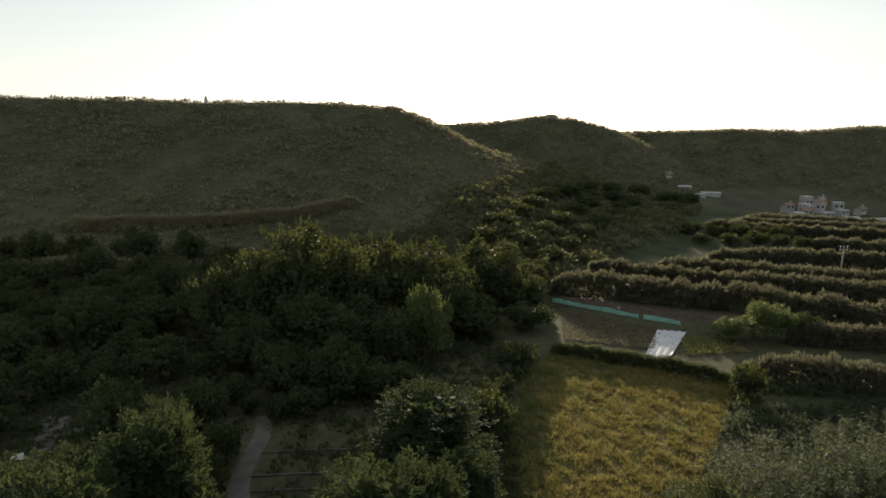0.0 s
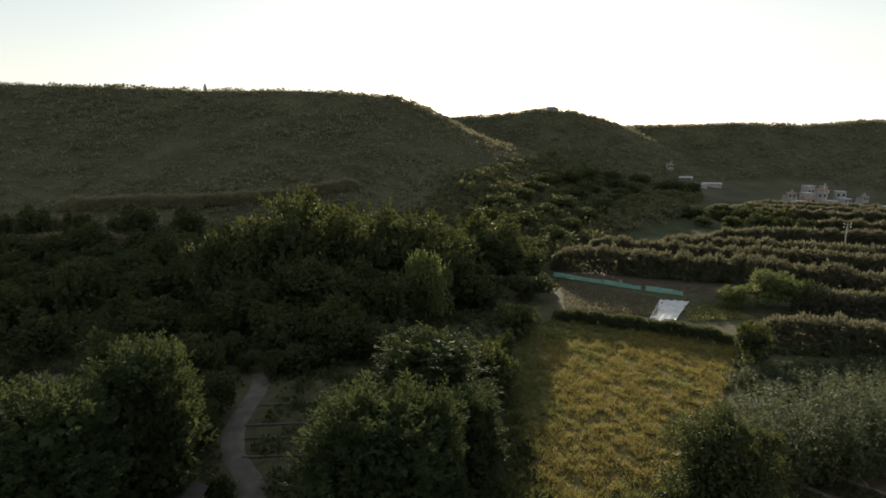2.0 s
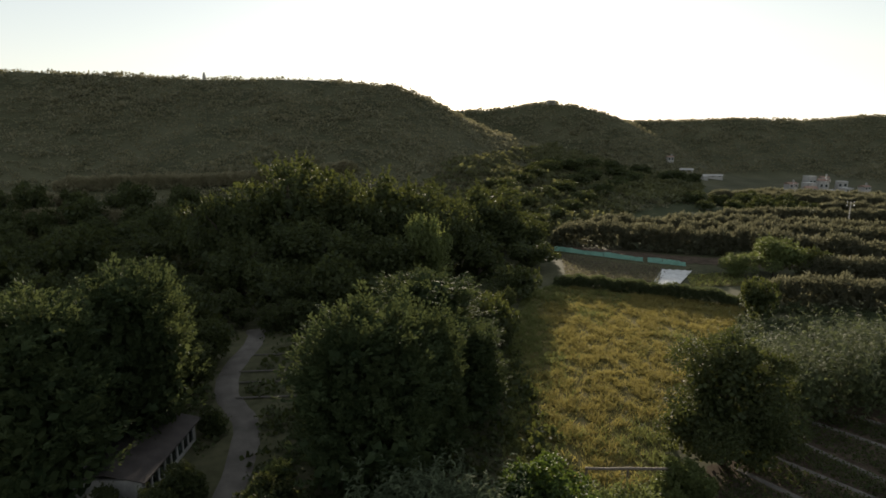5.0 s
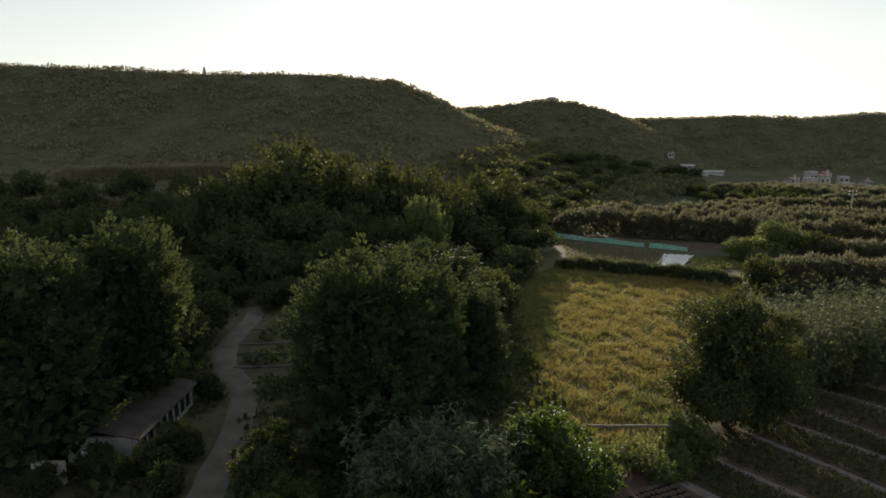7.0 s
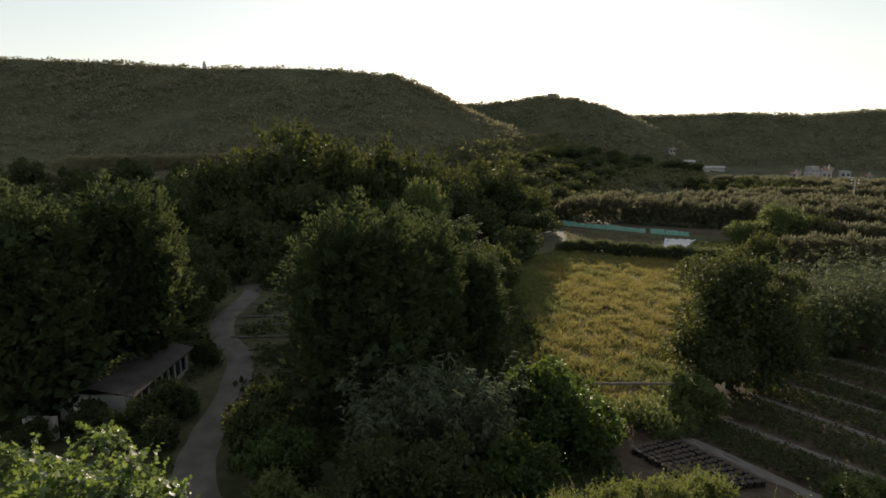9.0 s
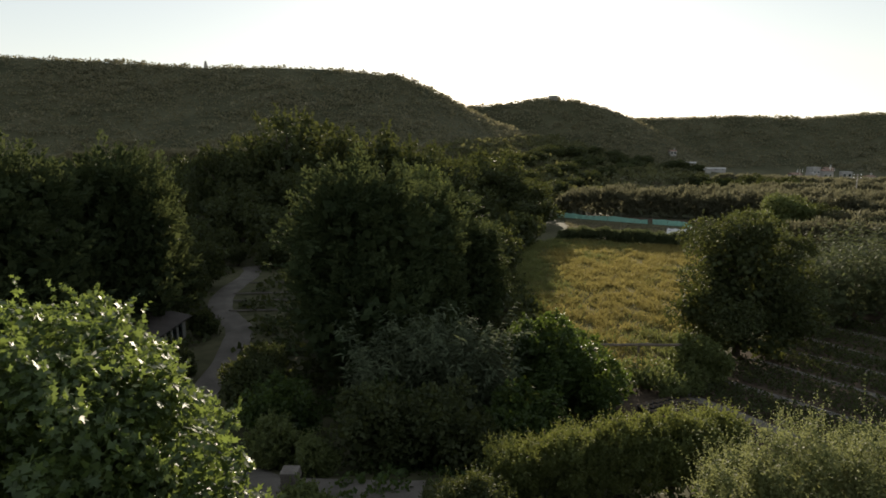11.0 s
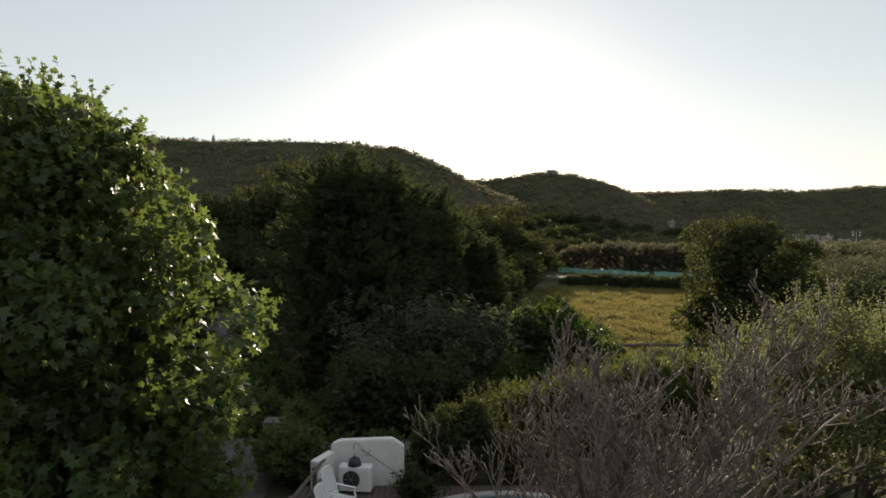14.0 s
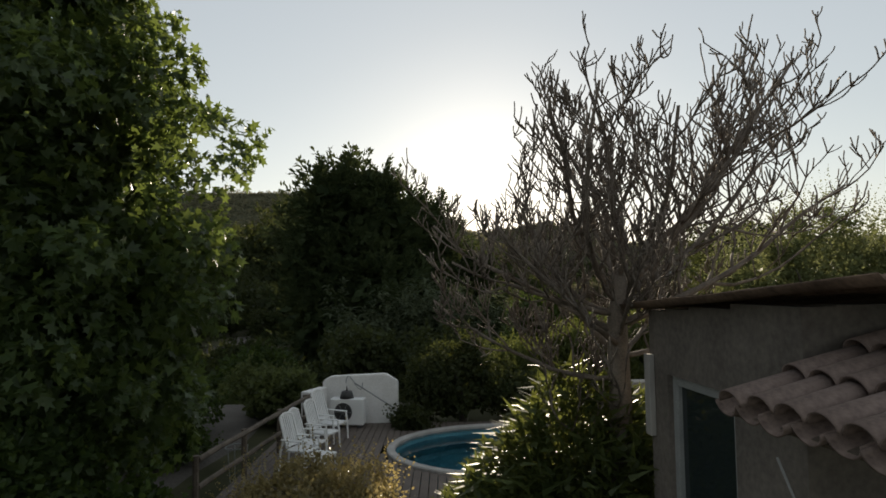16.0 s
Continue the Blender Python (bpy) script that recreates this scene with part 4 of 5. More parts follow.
def strap_clump(x, y, top, n, label):
    """A clump of ginger-like stems with strap leaves that arch outwards."""
    z0 = float(height(x, y))
    ob = new("ginger_clump")
    ob.location = (x, y, z0)
    a, rr = rng.random(n) * 2 * math.pi, np.sqrt(rng.random(n)) * 0.95
    hgt = (0.35 + 0.65 * rng.random(n)) * top * (1 - 0.45 * rr) * (1 + 0.3 * rr * np.cos(a))
    p = np.stack([np.cos(a) * rr * 1.3, np.sin(a) * rr * 0.8, hgt], 1)
    out = np.stack([np.cos(a), np.sin(a), 0.9 + rng.random(n)], 1) + 0.5 * rng.normal(size=(n, 3))
    v, f = leaves_at(p, out, np.array([[0, 0, 1.0]]) + 0.5 * rng.normal(size=(n, 3)), 0.24 * (0.6 + 0.7 * rng.random(n)), "long", 1.6)
    part("leaves", mesh_np("leaves", v, f), M_STRAP, ob)
    bm = bmesh.new()
    r = random.Random(4)
    for _ in range(50):
        q, s = r.uniform(0, 6.28), r.uniform(0, 0.8)
        h = top * r.uniform(0.6, 0.95) * (1 - 0.4 * s)
        tube(bm, [(math.cos(q) * s * 0.6, math.sin(q) * s * 0.6, 0), (math.cos(q) * s * 0.85, math.sin(q) * s * 0.7, h * 0.5), (math.cos(q) * s, math.sin(q) * s * 0.8, h)], [0.013, 0.011, 0.006], 4)
    part("stems", bm, M_STRAP, ob)
    return tagged(ob, label, "bush")


strap_clump(1.6, 6.6, 2.75, 9000, "clump of arching strap-leaved ginger beside the hut")

# the maple-leaved plane tree in the garden
plane_blobs = [(0, 0, 4.6, 2.55, 2.5, 3.2), (-1.0, 1.0, 6.9, 1.6, 1.6, 1.5), (1.2, -0.2, 5.7, 1.4, 1.35, 1.35), (1.5, 0.1, 3.6, 1.5, 1.4, 1.6), (0.5, 1.6, 5.8, 1.3, 1.5, 1.6), (-2.2, -0.8, 5.6, 2.2, 2.0, 2.6),
               (0.3, -0.5, 2.2, 2.2, 2.0, 1.5), (1.7, 0.0, 2.7, 1.2, 1.15, 1.3), (1.2, 0.2, 1.4, 1.45, 1.3, 1.1), (-2.4, -0.6, 2.6, 2.0, 1.8, 1.8)]
plane_crown = crown_mesh("crown", M_PLANE, plane_blobs, 44000, 0.115, "lobed", clumps=480, clump_r=0.2, droop=0.6, up=0.5, inner=0.3, shoots=750, shoot_len=0.42, shoot_up=0.45, fill=0.34, fill_size=1.5)
plant("plane_tree", plane_crown, trunk_mesh("trunk", M_BARK, 6.0, 0.22, 10, 0.2, 9), -5.65, 8.5, 0.08, 1.05, 1.06, 0, "leafy green plane tree with sunlit maple-like leaves", "tree")


# ---- the bare fig tree ----
def fig_tree(x, y):
    """A short trunk, stout limbs that sweep out and up, and many short blunt twigs that turn upwards."""
    r = random.Random(21)
    ob = new("fig_tree")
    ob.location = (x, y, float(height(x, y)))
    trunk = bmesh.new()
    tube(trunk, [(0, 0, -0.1), (0.04, 0, 0.5), (-0.03, 0.03, 1.4), (0.03, 0, 2.3), (0.0, -0.05, 3.1), (0.05, -0.1, 3.7)], [0.17, 0.13, 0.115, 0.11, 0.1, 0.06], 10)
    part("trunk", mesh_bm("trunk", trunk, M_FIG, True), None, ob)

    def grow(limb, twig, p, d, ln, rad, level):
        steps = (9, 6, 4, 3)[level]
        pts, rads = [p.copy()], [rad]
        bend = Vector((r.uniform(-1, 1), r.uniform(-1, 1), r.uniform(-0.3, 0.3))) * 0.07
        for i in range(steps):
            d = (d + bend + Vector((r.gauss(0, 1), r.gauss(0, 1), r.gauss(0, 0.6))) * (0.15, 0.17, 0.17, 0.13)[level] + Vector((0, 0, (0.085, 0.13, 0.22, 0.28)[level]))).normalized()
            if r.random() < 0.25:
                bend = -bend
            p = p + d * ln / steps
            pts.append(p.copy())
            rads.append(max(rad * (1 - 0.62 * (i + 1) / steps), 0.0065))
        tube(limb if level == 0 else twig, pts, rads, (8, 6, 5, 4)[level])
        if level == 3:
            return
        n = (9, 5, 3)[level]
        for k in range(n):
            u = (0.2, 0.25, 0.3)[level] + (0.98 - 0.25) * (k + r.random()) / n
            j = min(max(int(u * steps + 0.5), 1), steps)
            side = Vector((r.gauss(0, 1), r.gauss(0, 1), r.gauss(0.2, 0.6)))
            side = (side - d * side.dot(d)).normalized()
            nd = (d * 0.75 + side * r.uniform(0.5, 1.0)).normalized()
            nl = ln * (0.44, 0.5, 0.5)[level] * r.uniform(0.6, 1.25) * (1.1 - 0.45 * u)
            grow(limb, twig, pts[j], nd, max(nl, 0.12), max(rads[j] * r.uniform(0.48, 0.68), 0.0075), level + 1)

    starts = []
    for a, lean, z, ln, rad in ((0.05, 1.0, 3.1, 3.3, 0.058), (0.3, 0.88, 3.3, 2.9, 0.054), (4.9, 0.85, 3.2, 2.3, 0.048), (5.8, 0.85, 3.35, 2.5, 0.046), (3.9, 0.7, 3.3, 2.3, 0.046), (6.1, 0.62, 3.4, 2.0, 0.054), (3.0, 1.0, 3.0, 2.2, 0.05), (2.8, 0.65, 3.4, 2.1, 0.05), (4.5, 0.45, 3.5, 1.9, 0.05), (1.4, 0.6, 3.4, 2.1, 0.048),
                                (5.5, 0.8, 3.3, 2.2, 0.046), (4.1, 1.0, 2.9, 2.0, 0.044), (2.0, 1.0, 2.8, 2.2, 0.044), (0.75, 1.3, 2.8, 2.4, 0.042), (3.4, 1.35, 2.6, 2.0, 0.04), (0.8, 1.1, 2.8, 2.5, 0.046), (3.3, 0.2, 3.6, 1.9, 0.05), (2.5, 1.25, 3.2, 1.7, 0.04), (3.7, 1.2, 3.2, 1.8, 0.04), (1.1, 1.25, 3.2, 1.9, 0.04), (4.4, 1.2, 3.0, 1.5, 0.036), (1.8, 1.3, 2.5, 1.6, 0.036), (2.9, 1.3, 2.3, 1.5, 0.034), (0.0, 0.6, 3.5, 2.8, 0.052)):
        lean = 1.08 * lean + 0.16
        starts.append((z, Vector((math.cos(a) * math.sin(lean), math.sin(a) * math.sin(lean), math.cos(lean))), ln, rad, 0))
    for a in (0.5, 2.2, 3.5, 4.4, 1.5):
        starts.append((r.uniform(1.7, 2.5), Vector((math.cos(a), math.sin(a), r.uniform(-0.1, 0.15))).normalized(), 1.1, 0.026, 1))
    for z, d, ln, rad, level in starts:
        limb, twig = bmesh.new(), bmesh.new()
        grow(limb, twig, Vector((0.02, -0.04 * (z - 2), z)), d, ln, rad * 0.68, level)
        lo = ob
        if level == 0:
            lo = part("limb", mesh_bm("limb", limb, M_FIG, True), None, ob)
        else:
            limb.free()
        tagged(part("twig", mesh_bm("twig", twig, M_FIG, True), None, lo), kind="stuff")
    return tagged(ob, "leafless grey fig tree with stout forking upturned twigs", "tree")


fig_tree(2.15, 6.4)

# ---- more materials ----
M_PLASTIC = surface("white_plastic", (0.72, 0.73, 0.72), (0.82, 0.82, 0.8), 3, 60, 0.45, 0.05)
M_DECK = surface("weathered_deck_wood", (0.075, 0.06, 0.048), (0.155, 0.126, 0.104), 3, 45, 0.75, 0.4, dist=0.004)
M_RAIL = surface("old_timber", (0.075, 0.06, 0.045), (0.16, 0.13, 0.1), 5, 50, 0.8, 0.4, dist=0.006)
M_FIBRE = surface("mossy_fibre_cement", (0.07, 0.045, 0.032), (0.2, 0.137, 0.096), 3.5, 26, 0.85, 0.5, dist=0.006)
M_TILE = surface("clay_tile", (0.1, 0.072, 0.062), (0.21, 0.158, 0.135), 5, 40, 0.8, 0.5, dist=0.005)
M_RENDER = surface("stained_render", (0.085, 0.075, 0.065), (0.17, 0.15, 0.13), 1.6, 22, 0.85, 0.4, dist=0.006)
M_FRAME = surface("grey_painted_frame", (0.2, 0.21, 0.21), (0.3, 0.31, 0.3), 4, 60, 0.5, 0.1)
M_DARK = surface("dark_metal", (0.02, 0.02, 0.02), (0.06, 0.06, 0.06), 4, 60, 0.5, 0.1)
M_COPING = surface("pale_pool_coping", (0.3, 0.29, 0.27), (0.45, 0.43, 0.4), 3, 40, 0.6, 0.2)
M_LINER = surface("turquoise_pool_liner", (0.06, 0.2, 0.26), (0.09, 0.27, 0.33), 1.2, 14, 0.5, 0.05)
M_CONCRETE = surface("concrete", (0.26, 0.24, 0.21), (0.42, 0.39, 0.35), 1.5, 25, 0.85, 0.3)
M_ROOFDARK = surface("dark_shed_roof", (0.03, 0.025, 0.023), (0.065, 0.054, 0.05), 1.2, 14, 0.85, 0.4)
# white limewash, darkened: on the shed this stands for tree shade
M_LIME = surface("darkened_limewash", (0.26, 0.25, 0.235), (0.38, 0.37, 0.345), 0.5, 6, 0.85, 0.2)
M_TERRA = surface("terracotta_roof", (0.16, 0.1, 0.075), (0.25, 0.16, 0.12), 0.8, 8, 0.85, 0.3)
M_NET = foliage("green_netting", (0.16, 0.36, 0.29), (0.26, 0.48, 0.4), (0.34, 0.6, 0.5), 0.45, 0.6, 0.3, 0.6)
M_SHEET = surface("plastic_mulch_sheet", (0.28, 0.28, 0.28), (0.52, 0.52, 0.51), 0.9, 9, 0.35, 0.6, dist=0.05)
M_POT = surface("black_plastic_pot", (0.018, 0.018, 0.018), (0.04, 0.038, 0.036), 5, 60, 0.5, 0.1)
M_GRAVEL = surface("pale_path_gravel", (0.085, 0.077, 0.067), (0.15, 0.137, 0.12), 1.5, 30, 0.9, 0.5)
M_GLASS, gn, gl, gp = mat("window_glass")
gp.inputs["Base Color"].default_value = (0.02, 0.028, 0.028, 1)
gp.inputs["Roughness"].default_value = 0.06
gp.inputs["Specular IOR Level"].default_value = 0.6
M_WATER, qn, ql, qp = mat("pool_water")
qp.inputs["Base Color"].default_value = (0.55, 0.85, 0.9, 1)
qp.inputs["Roughness"].default_value = 0.02
qp.inputs["IOR"].default_value = 1.33
qp.inputs["Transmission Weight"].default_value = 1.0
wv = qn.new("ShaderNodeTexNoise")
wv.inputs["Scale"].default_value = 2.2
wb = qn.new("ShaderNodeBump")
wb.inputs["Strength"].default_value, wb.inputs["Distance"].default_value = 0.12, 0.02
ql.new(wv.outputs["Fac"], wb.inputs["Height"])
ql.new(wb.outputs[0], qp.inputs["Normal"])


# ---- the pool, its deck and the white wall ----
PX, PY, PRX, PRY = POOL


def oval(rx, ry, z, n=64):
    return [(PX + rx * math.cos(2 * math.pi * k / n), PY + ry * math.sin(2 * math.pi * k / n), z) for k in range(n)]


pool = new("swimming_pool")
bm = bmesh.new()
rings = [[bm.verts.new(p) for p in oval(a, b, z)] for a, b, z in ((PRX, PRY, DECK - 0.02), (PRX, PRY, DECK - 1.2), (PRX * 0.9, PRY * 0.9, DECK - 1.3))]
for a, b in zip(rings, rings[1:]):
    for k in range(64):
        bm.faces.new((a[k], a[(k + 1) % 64], b[(k + 1) % 64], b[k]))
bm.faces.new(rings[-1])
part("liner", bm, M_LINER, pool, "turquoise pool liner")
bm = bmesh.new()
prof = [(0.0, -0.06), (0.0, 0.03), (0.02, 0.05), (0.15, 0.05), (0.17, 0.03), (0.17, -0.06)]
rings = [[bm.verts.new(p) for p in oval(PRX + o, PRY + o, DECK + z)] for o, z in prof]
for a, b in zip(rings, rings[1:]):
    for k in range(64):
        bm.faces.new((a[k], a[(k + 1) % 64], b[(k + 1) % 64], b[k]))
part("coping", bm, M_COPING, pool, "pale rounded coping ring")
bm = bmesh.new()
bm.faces.new([bm.verts.new(p) for p in oval(PRX - 0.003, PRY - 0.003, DECK - 0.14)])
part("water", bm, M_WATER, pool, "still blue-green water")
tagged(pool, "oval swimming pool with turquoise water and pale coping", "pool")

deck = tagged(new("deck"), "weathered brown plank deck round the pool", "deck", kind="structure")
bm = box(bmesh.new(), -3.2, 5.2, 9.8, 10.0, 0.0, DECK - 0.035)
box(bm, -3.2, -3.0, 10.0, 15.0, 0.0, DECK - 0.035)
part("joist", bm, M_DECK, deck)
pitch, x = 0.145, -3.15
spans = []
while x < 5.0:
    u = max(abs(x - PX), abs(x + pitch - PX)) if (x - PX) * (x + pitch - PX) > 0 else 0
    near = min(abs(x - PX), abs(x + pitch - PX))
    if near < PRX + 0.17:
        hgt = (PRY + 0.17) * math.sqrt(max(0, 1 - (near / (PRX + 0.17)) ** 2)) - 0.02
        spans += [(x, 9.9, PY - hgt), (x, PY + hgt, 15.05)]
    else:
        spans.append((x, 9.9, 15.05))
    x += pitch
unit = bmesh.new()
box(unit, -0.066, 0.066, 0, 1, -0.035, 0)
plank_mesh = mesh_bm("plank", unit, M_DECK)
for x, y0, y1 in spans:
    if y1 - y0 < 0.1:
        continue
    pk = part("plank", plank_mesh, None, deck)
    pk.location, pk.scale = (x + pitch / 2, y0, DECK + wr.uniform(-0.004, 0.002)), (1, y1 - y0, 1)

wall = new("garden_wall")
bm = bmesh.new()
pts = [(-2.5, 0), (-2.5, 1.0), (-2.3, 1.1), (-0.98, 1.15), (-0.68, 0.96), (-0.68, 0)]
va = [bm.verts.new((x, 15.12, DECK + z - (0.2 if z == 0 else 0))) for x, z in pts]
vb = [bm.verts.new((x, 15.34, DECK + z - (0.2 if z == 0 else 0))) for x, z in pts]
bm.faces.new(va[::-1])
bm.faces.new(vb)
for k in range(6):
    bm.faces.new((va[k], va[(k + 1) % 6], vb[(k + 1) % 6], vb[k]))
bmesh.ops.recalc_face_normals(bm, faces=bm.faces)
bmesh.ops.bevel(bm, geom=list(bm.edges), offset=0.025, segments=2, affect="EDGES")
part("panel", bm, M_WHITE, wall)
bm = box(bmesh.new(), -0.11, 0.11, -0.75, 0, -0.2, 0.86, 0.03, Matrix.Translation((-2.48, 15.14, DECK)) @ Matrix.Rotation(radians(-24), 4, "Z"))
part("wing", bm, M_WHITE, wall)
tagged(wall, "low whitewashed wall with rounded corners at the deck's end", "wall")
low = new("low_wall")
part("panel", box(bmesh.new(), 2.4, 6.6, 15.6, 15.8, 0.0, 0.72, 0.02), M_RENDER, low)
part("pier", box(bmesh.new(), 5.15, 5.6, 15.5, 15.9, 0.0, 1.15, 0.02), M_CONCRETE, low)
tagged(low, "low grey rendered boundary wall with a pale pier", "wall")

heat = new("heat_pump")
part("casing", box(bmesh.new(), -0.4, 0.4, -0.15, 0.15, 0.06, 0.66, 0.025), M_PLASTIC, heat, "off-white metal casing")
bm = bmesh.new()
bmesh.ops.create_cone(bm, cap_ends=True, segments=28, radius1=0.22, radius2=0.2, depth=0.03, matrix=Matrix.Translation((-0.08, -0.155, 0.36)) @ Matrix.Rotation(radians(90), 4, "X"))
fan = part("fan_grille", bm, M_DARK, heat, "round dark fan grille")
for k in range(6):
    bm = bmesh.new()
    tube(bm, [(-0.08, -0.175, 0.36), (-0.08 + 0.19 * math.cos(k * 1.047), -0.175, 0.36 + 0.19 * math.sin(k * 1.047))], [0.006, 0.006], 4)
    part("spoke", bm, M_FRAME, fan)
for sx in (-0.3, 0.3):
    part("foot", box(bmesh.new(), sx - 0.05, sx + 0.05, -0.15, 0.15, 0, 0.06, 0.01), M_DARK, heat)
heat.location, heat.rotation_euler = (-1.82, 14.72, DECK), (0, 0, radians(-6))
tagged(heat, "white outdoor heat pump with a round fan grille", "appliance")
bm = bmesh.new()
bmesh.ops.create_cone(bm, cap_ends=True, segments=16, radius1=0.17, radius2=0.12, depth=0.16, matrix=Matrix.Translation((0, 0, 0.08)))
bmesh.ops.create_cone(bm, cap_ends=True, segments=16, radius1=0.02, radius2=0.012, depth=0.12, matrix=Matrix.Translation((0, 0, 0.22)))
ob = new("sun_hat_pot", mesh_bm("sun_hat_pot", bm, M_DARK, True))
ob.name = "flower_pot"
ob.location = (-1.85, 14.72, DECK + 0.66)
tagged(ob, "small dark pot standing on the heat pump", "pot")
pole = new("skimmer_pole")
bm = bmesh.new()
tube(bm, [(-1.7, 14.9, DECK + 0.98), (-0.05, 14.45, DECK + 0.04)], [0.016, 0.016], 8)
part("shaft", bm, M_FRAME, pole)
bm = bmesh.new()
tube(bm, [(-1.7 - 0.2 * math.cos(k / 9 * 3.14), 14.9, DECK + 0.98 + 0.16 * math.sin(k / 9 * 6.28)) for k in range(10)], [0.012] * 10, 5)
part("net_frame", bm, M_FRAME, pole)
tagged(pole, "grey pool skimmer pole leaning against the wall", "pole")


# ---- white plastic garden chairs ----
def garden_chair():
    ob = new("garden_chair")
    seat = bmesh.new()
    box(seat, 0.22, 0.27, -0.235, 0.235, 0.375, 0.425, 0.012)
    box(seat, -0.25, -0.21, -0.235, 0.235, 0.375, 0.425, 0.012)
    box(seat, -0.21, 0.22, -0.235, -0.215, 0.38, 0.42, 0.006)
    box(seat, -0.21, 0.22, 0.215, 0.235, 0.38, 0.42, 0.006)
    seat = part("seat", seat, M_PLASTIC, ob)
    for k in range(6):
        part("slat", box(bmesh.new(), -0.21, 0.22, -0.208 + k * 0.071, -0.148 + k * 0.071, 0.40, 0.422, 0.005), M_PLASTIC, seat)
    tilt = Matrix.Translation((-0.22, 0, 0.42)) @ Matrix.Rotation(radians(-17), 4, "Y")
    fr = bmesh.new()
    for s in (-1, 1):
        box(fr, -0.018, 0.018, s * 0.215 - 0.022, s * 0.215 + 0.022, -0.02, 0.64, 0.008, tilt)
    top = []
    for k in range(9):
        a = math.pi * k / 8
        top.append(tilt @ Vector((0, 0.215 * math.cos(a), 0.62 + 0.11 * math.sin(a))))
    tube(fr, top, [0.024] * 9, 6)
    box(fr, -0.015, 0.015, -0.215, 0.215, 0.04, 0.09, 0.006, tilt)
    back = part("backrest", fr, M_PLASTIC, ob)
    for k in range(6):
        y = -0.15 + k * 0.06
        part("slat", box(bmesh.new(), -0.008, 0.008, y - 0.02, y + 0.02, 0.07, 0.62 + 0.1 * math.sqrt(max(0, 1 - (y / 0.215) ** 2)), 0.004, tilt), M_PLASTIC, back)
    for s in (-1, 1):
        arm = box(bmesh.new(), -0.34, 0.25, s * 0.27 - 0.03, s * 0.27 + 0.03, 0.61, 0.635, 0.01)
        part("armrest", arm, M_PLASTIC, ob)
        for x0, x1, ztop in ((0.26, 0.22, 0.61), (-0.36, -0.28, 0.61)):
            lg = bmesh.new()
            tube(lg, [(x0, s * 0.29, 0), (x0 * 0.95, s * 0.275, 0.38), (x1, s * 0.265, ztop)], [0.021, 0.026, 0.022], 6)
            part("leg", lg, M_PLASTIC, ob)
    return tagged(ob, "white plastic high-backed garden chair with slatted back", "chair", "garden chairs on the deck")


chair = garden_chair()
chair.matrix_basis = pose(-1.98, 13.5, DECK, 0, 0, -24) @ Matrix.Scale(0.93, 4)
for x, y, a in [(-2.0, 12.8, -20), (-2.1, 12.0, -14), (-2.14, 11.55, -22)]:
    copy_thing(chair, pose(x, y, DECK, 0, 0, a) @ Matrix.Scale(0.93, 4))
stool = new("foot_stool")
st = bmesh.new()
for k in range(5):
    box(st, -0.2, 0.2, -0.2 + k * 0.083, -0.13 + k * 0.083, 0.36, 0.385, 0.006)
part("top", st, M_PLASTIC, stool)
for sx in (-1, 1):
    for sy in (-1, 1):
        lg = bmesh.new()
        tube(lg, [(sx * 0.2, sy * 0.2, 0), (sx * 0.17, sy * 0.17, 0.37)], [0.02, 0.022], 6)
        part("leg", lg, M_PLASTIC, stool)
stool.matrix_basis = pose(-1.7, 11.1, DECK, 0, 0, -20)
tagged(stool, "low white plastic foot stool in front of the chairs", "stool")
bowl = new("side_table")
bm = bmesh.new()
tube(bm, [(0.2 * math.cos(k / 12 * 6.2832), 0.2 * math.sin(k / 12 * 6.2832), 0.6) for k in range(13)], [0.012] * 13, 5)
part("ring", bm, M_FRAME, bowl, "pale metal ring")
for k in range(3):
    bm = bmesh.new()
    tube(bm, [(0.2 * math.cos(k * 2.09), 0.2 * math.sin(k * 2.09), 0.6), (0.14 * math.cos(k * 2.09), 0.14 * math.sin(k * 2.09), 0)], [0.01, 0.01], 5)
    part("leg", bm, M_FRAME, bowl)
bowl.location = (-3.35, 11.6, float(height(-3.35, 11.6)))
tagged(bowl, "round metal plant stand beside the fence", "stand")

fence = new("wooden_fence")
fl = [(-3.15, 9.4), (-2.98, 11.0), (-2.82, 12.6), (-2.66, 14.1), (-2.55, 15.0)]
for (x0, y0), (x1, y1) in zip(fl, fl[1:]):
    for zz in (0.72, 1.12):
        bm = bmesh.new()
        tube(bm, [(x0, y0, zz), ((x0 + x1) / 2, (y0 + y1) / 2, zz + 0.01), (x1, y1, zz)], [0.045, 0.042, 0.045], 7)
        part("rail", bm, M_RAIL, fence)
for x, y in fl:
    bm = bmesh.new()
    tube(bm, [(x - 0.03, y, 0.0), (x - 0.03, y, 0.6), (x - 0.03, y, 1.18)], [0.055, 0.052, 0.05], 8)
    part("post", bm, M_RAIL, fence)
tagged(fence, "weathered round-timber fence along the deck", "fence")
pil = new("stone_pillar")
for k in range(5):
    part("stone", box(bmesh.new(), -0.3 + 0.02 * (k % 2), 0.3 - 0.03 * (k % 3), -0.28, 0.28 - 0.02 * (k % 2), k * 0.17, k * 0.17 + 0.16, 0.02), M_RENDER, pil)
pil.location = (-4.9, 18.5, float(height(-4.9, 18.5)))
tagged(pil, "short pillar of stacked grey stones beside the yard", "pillar")

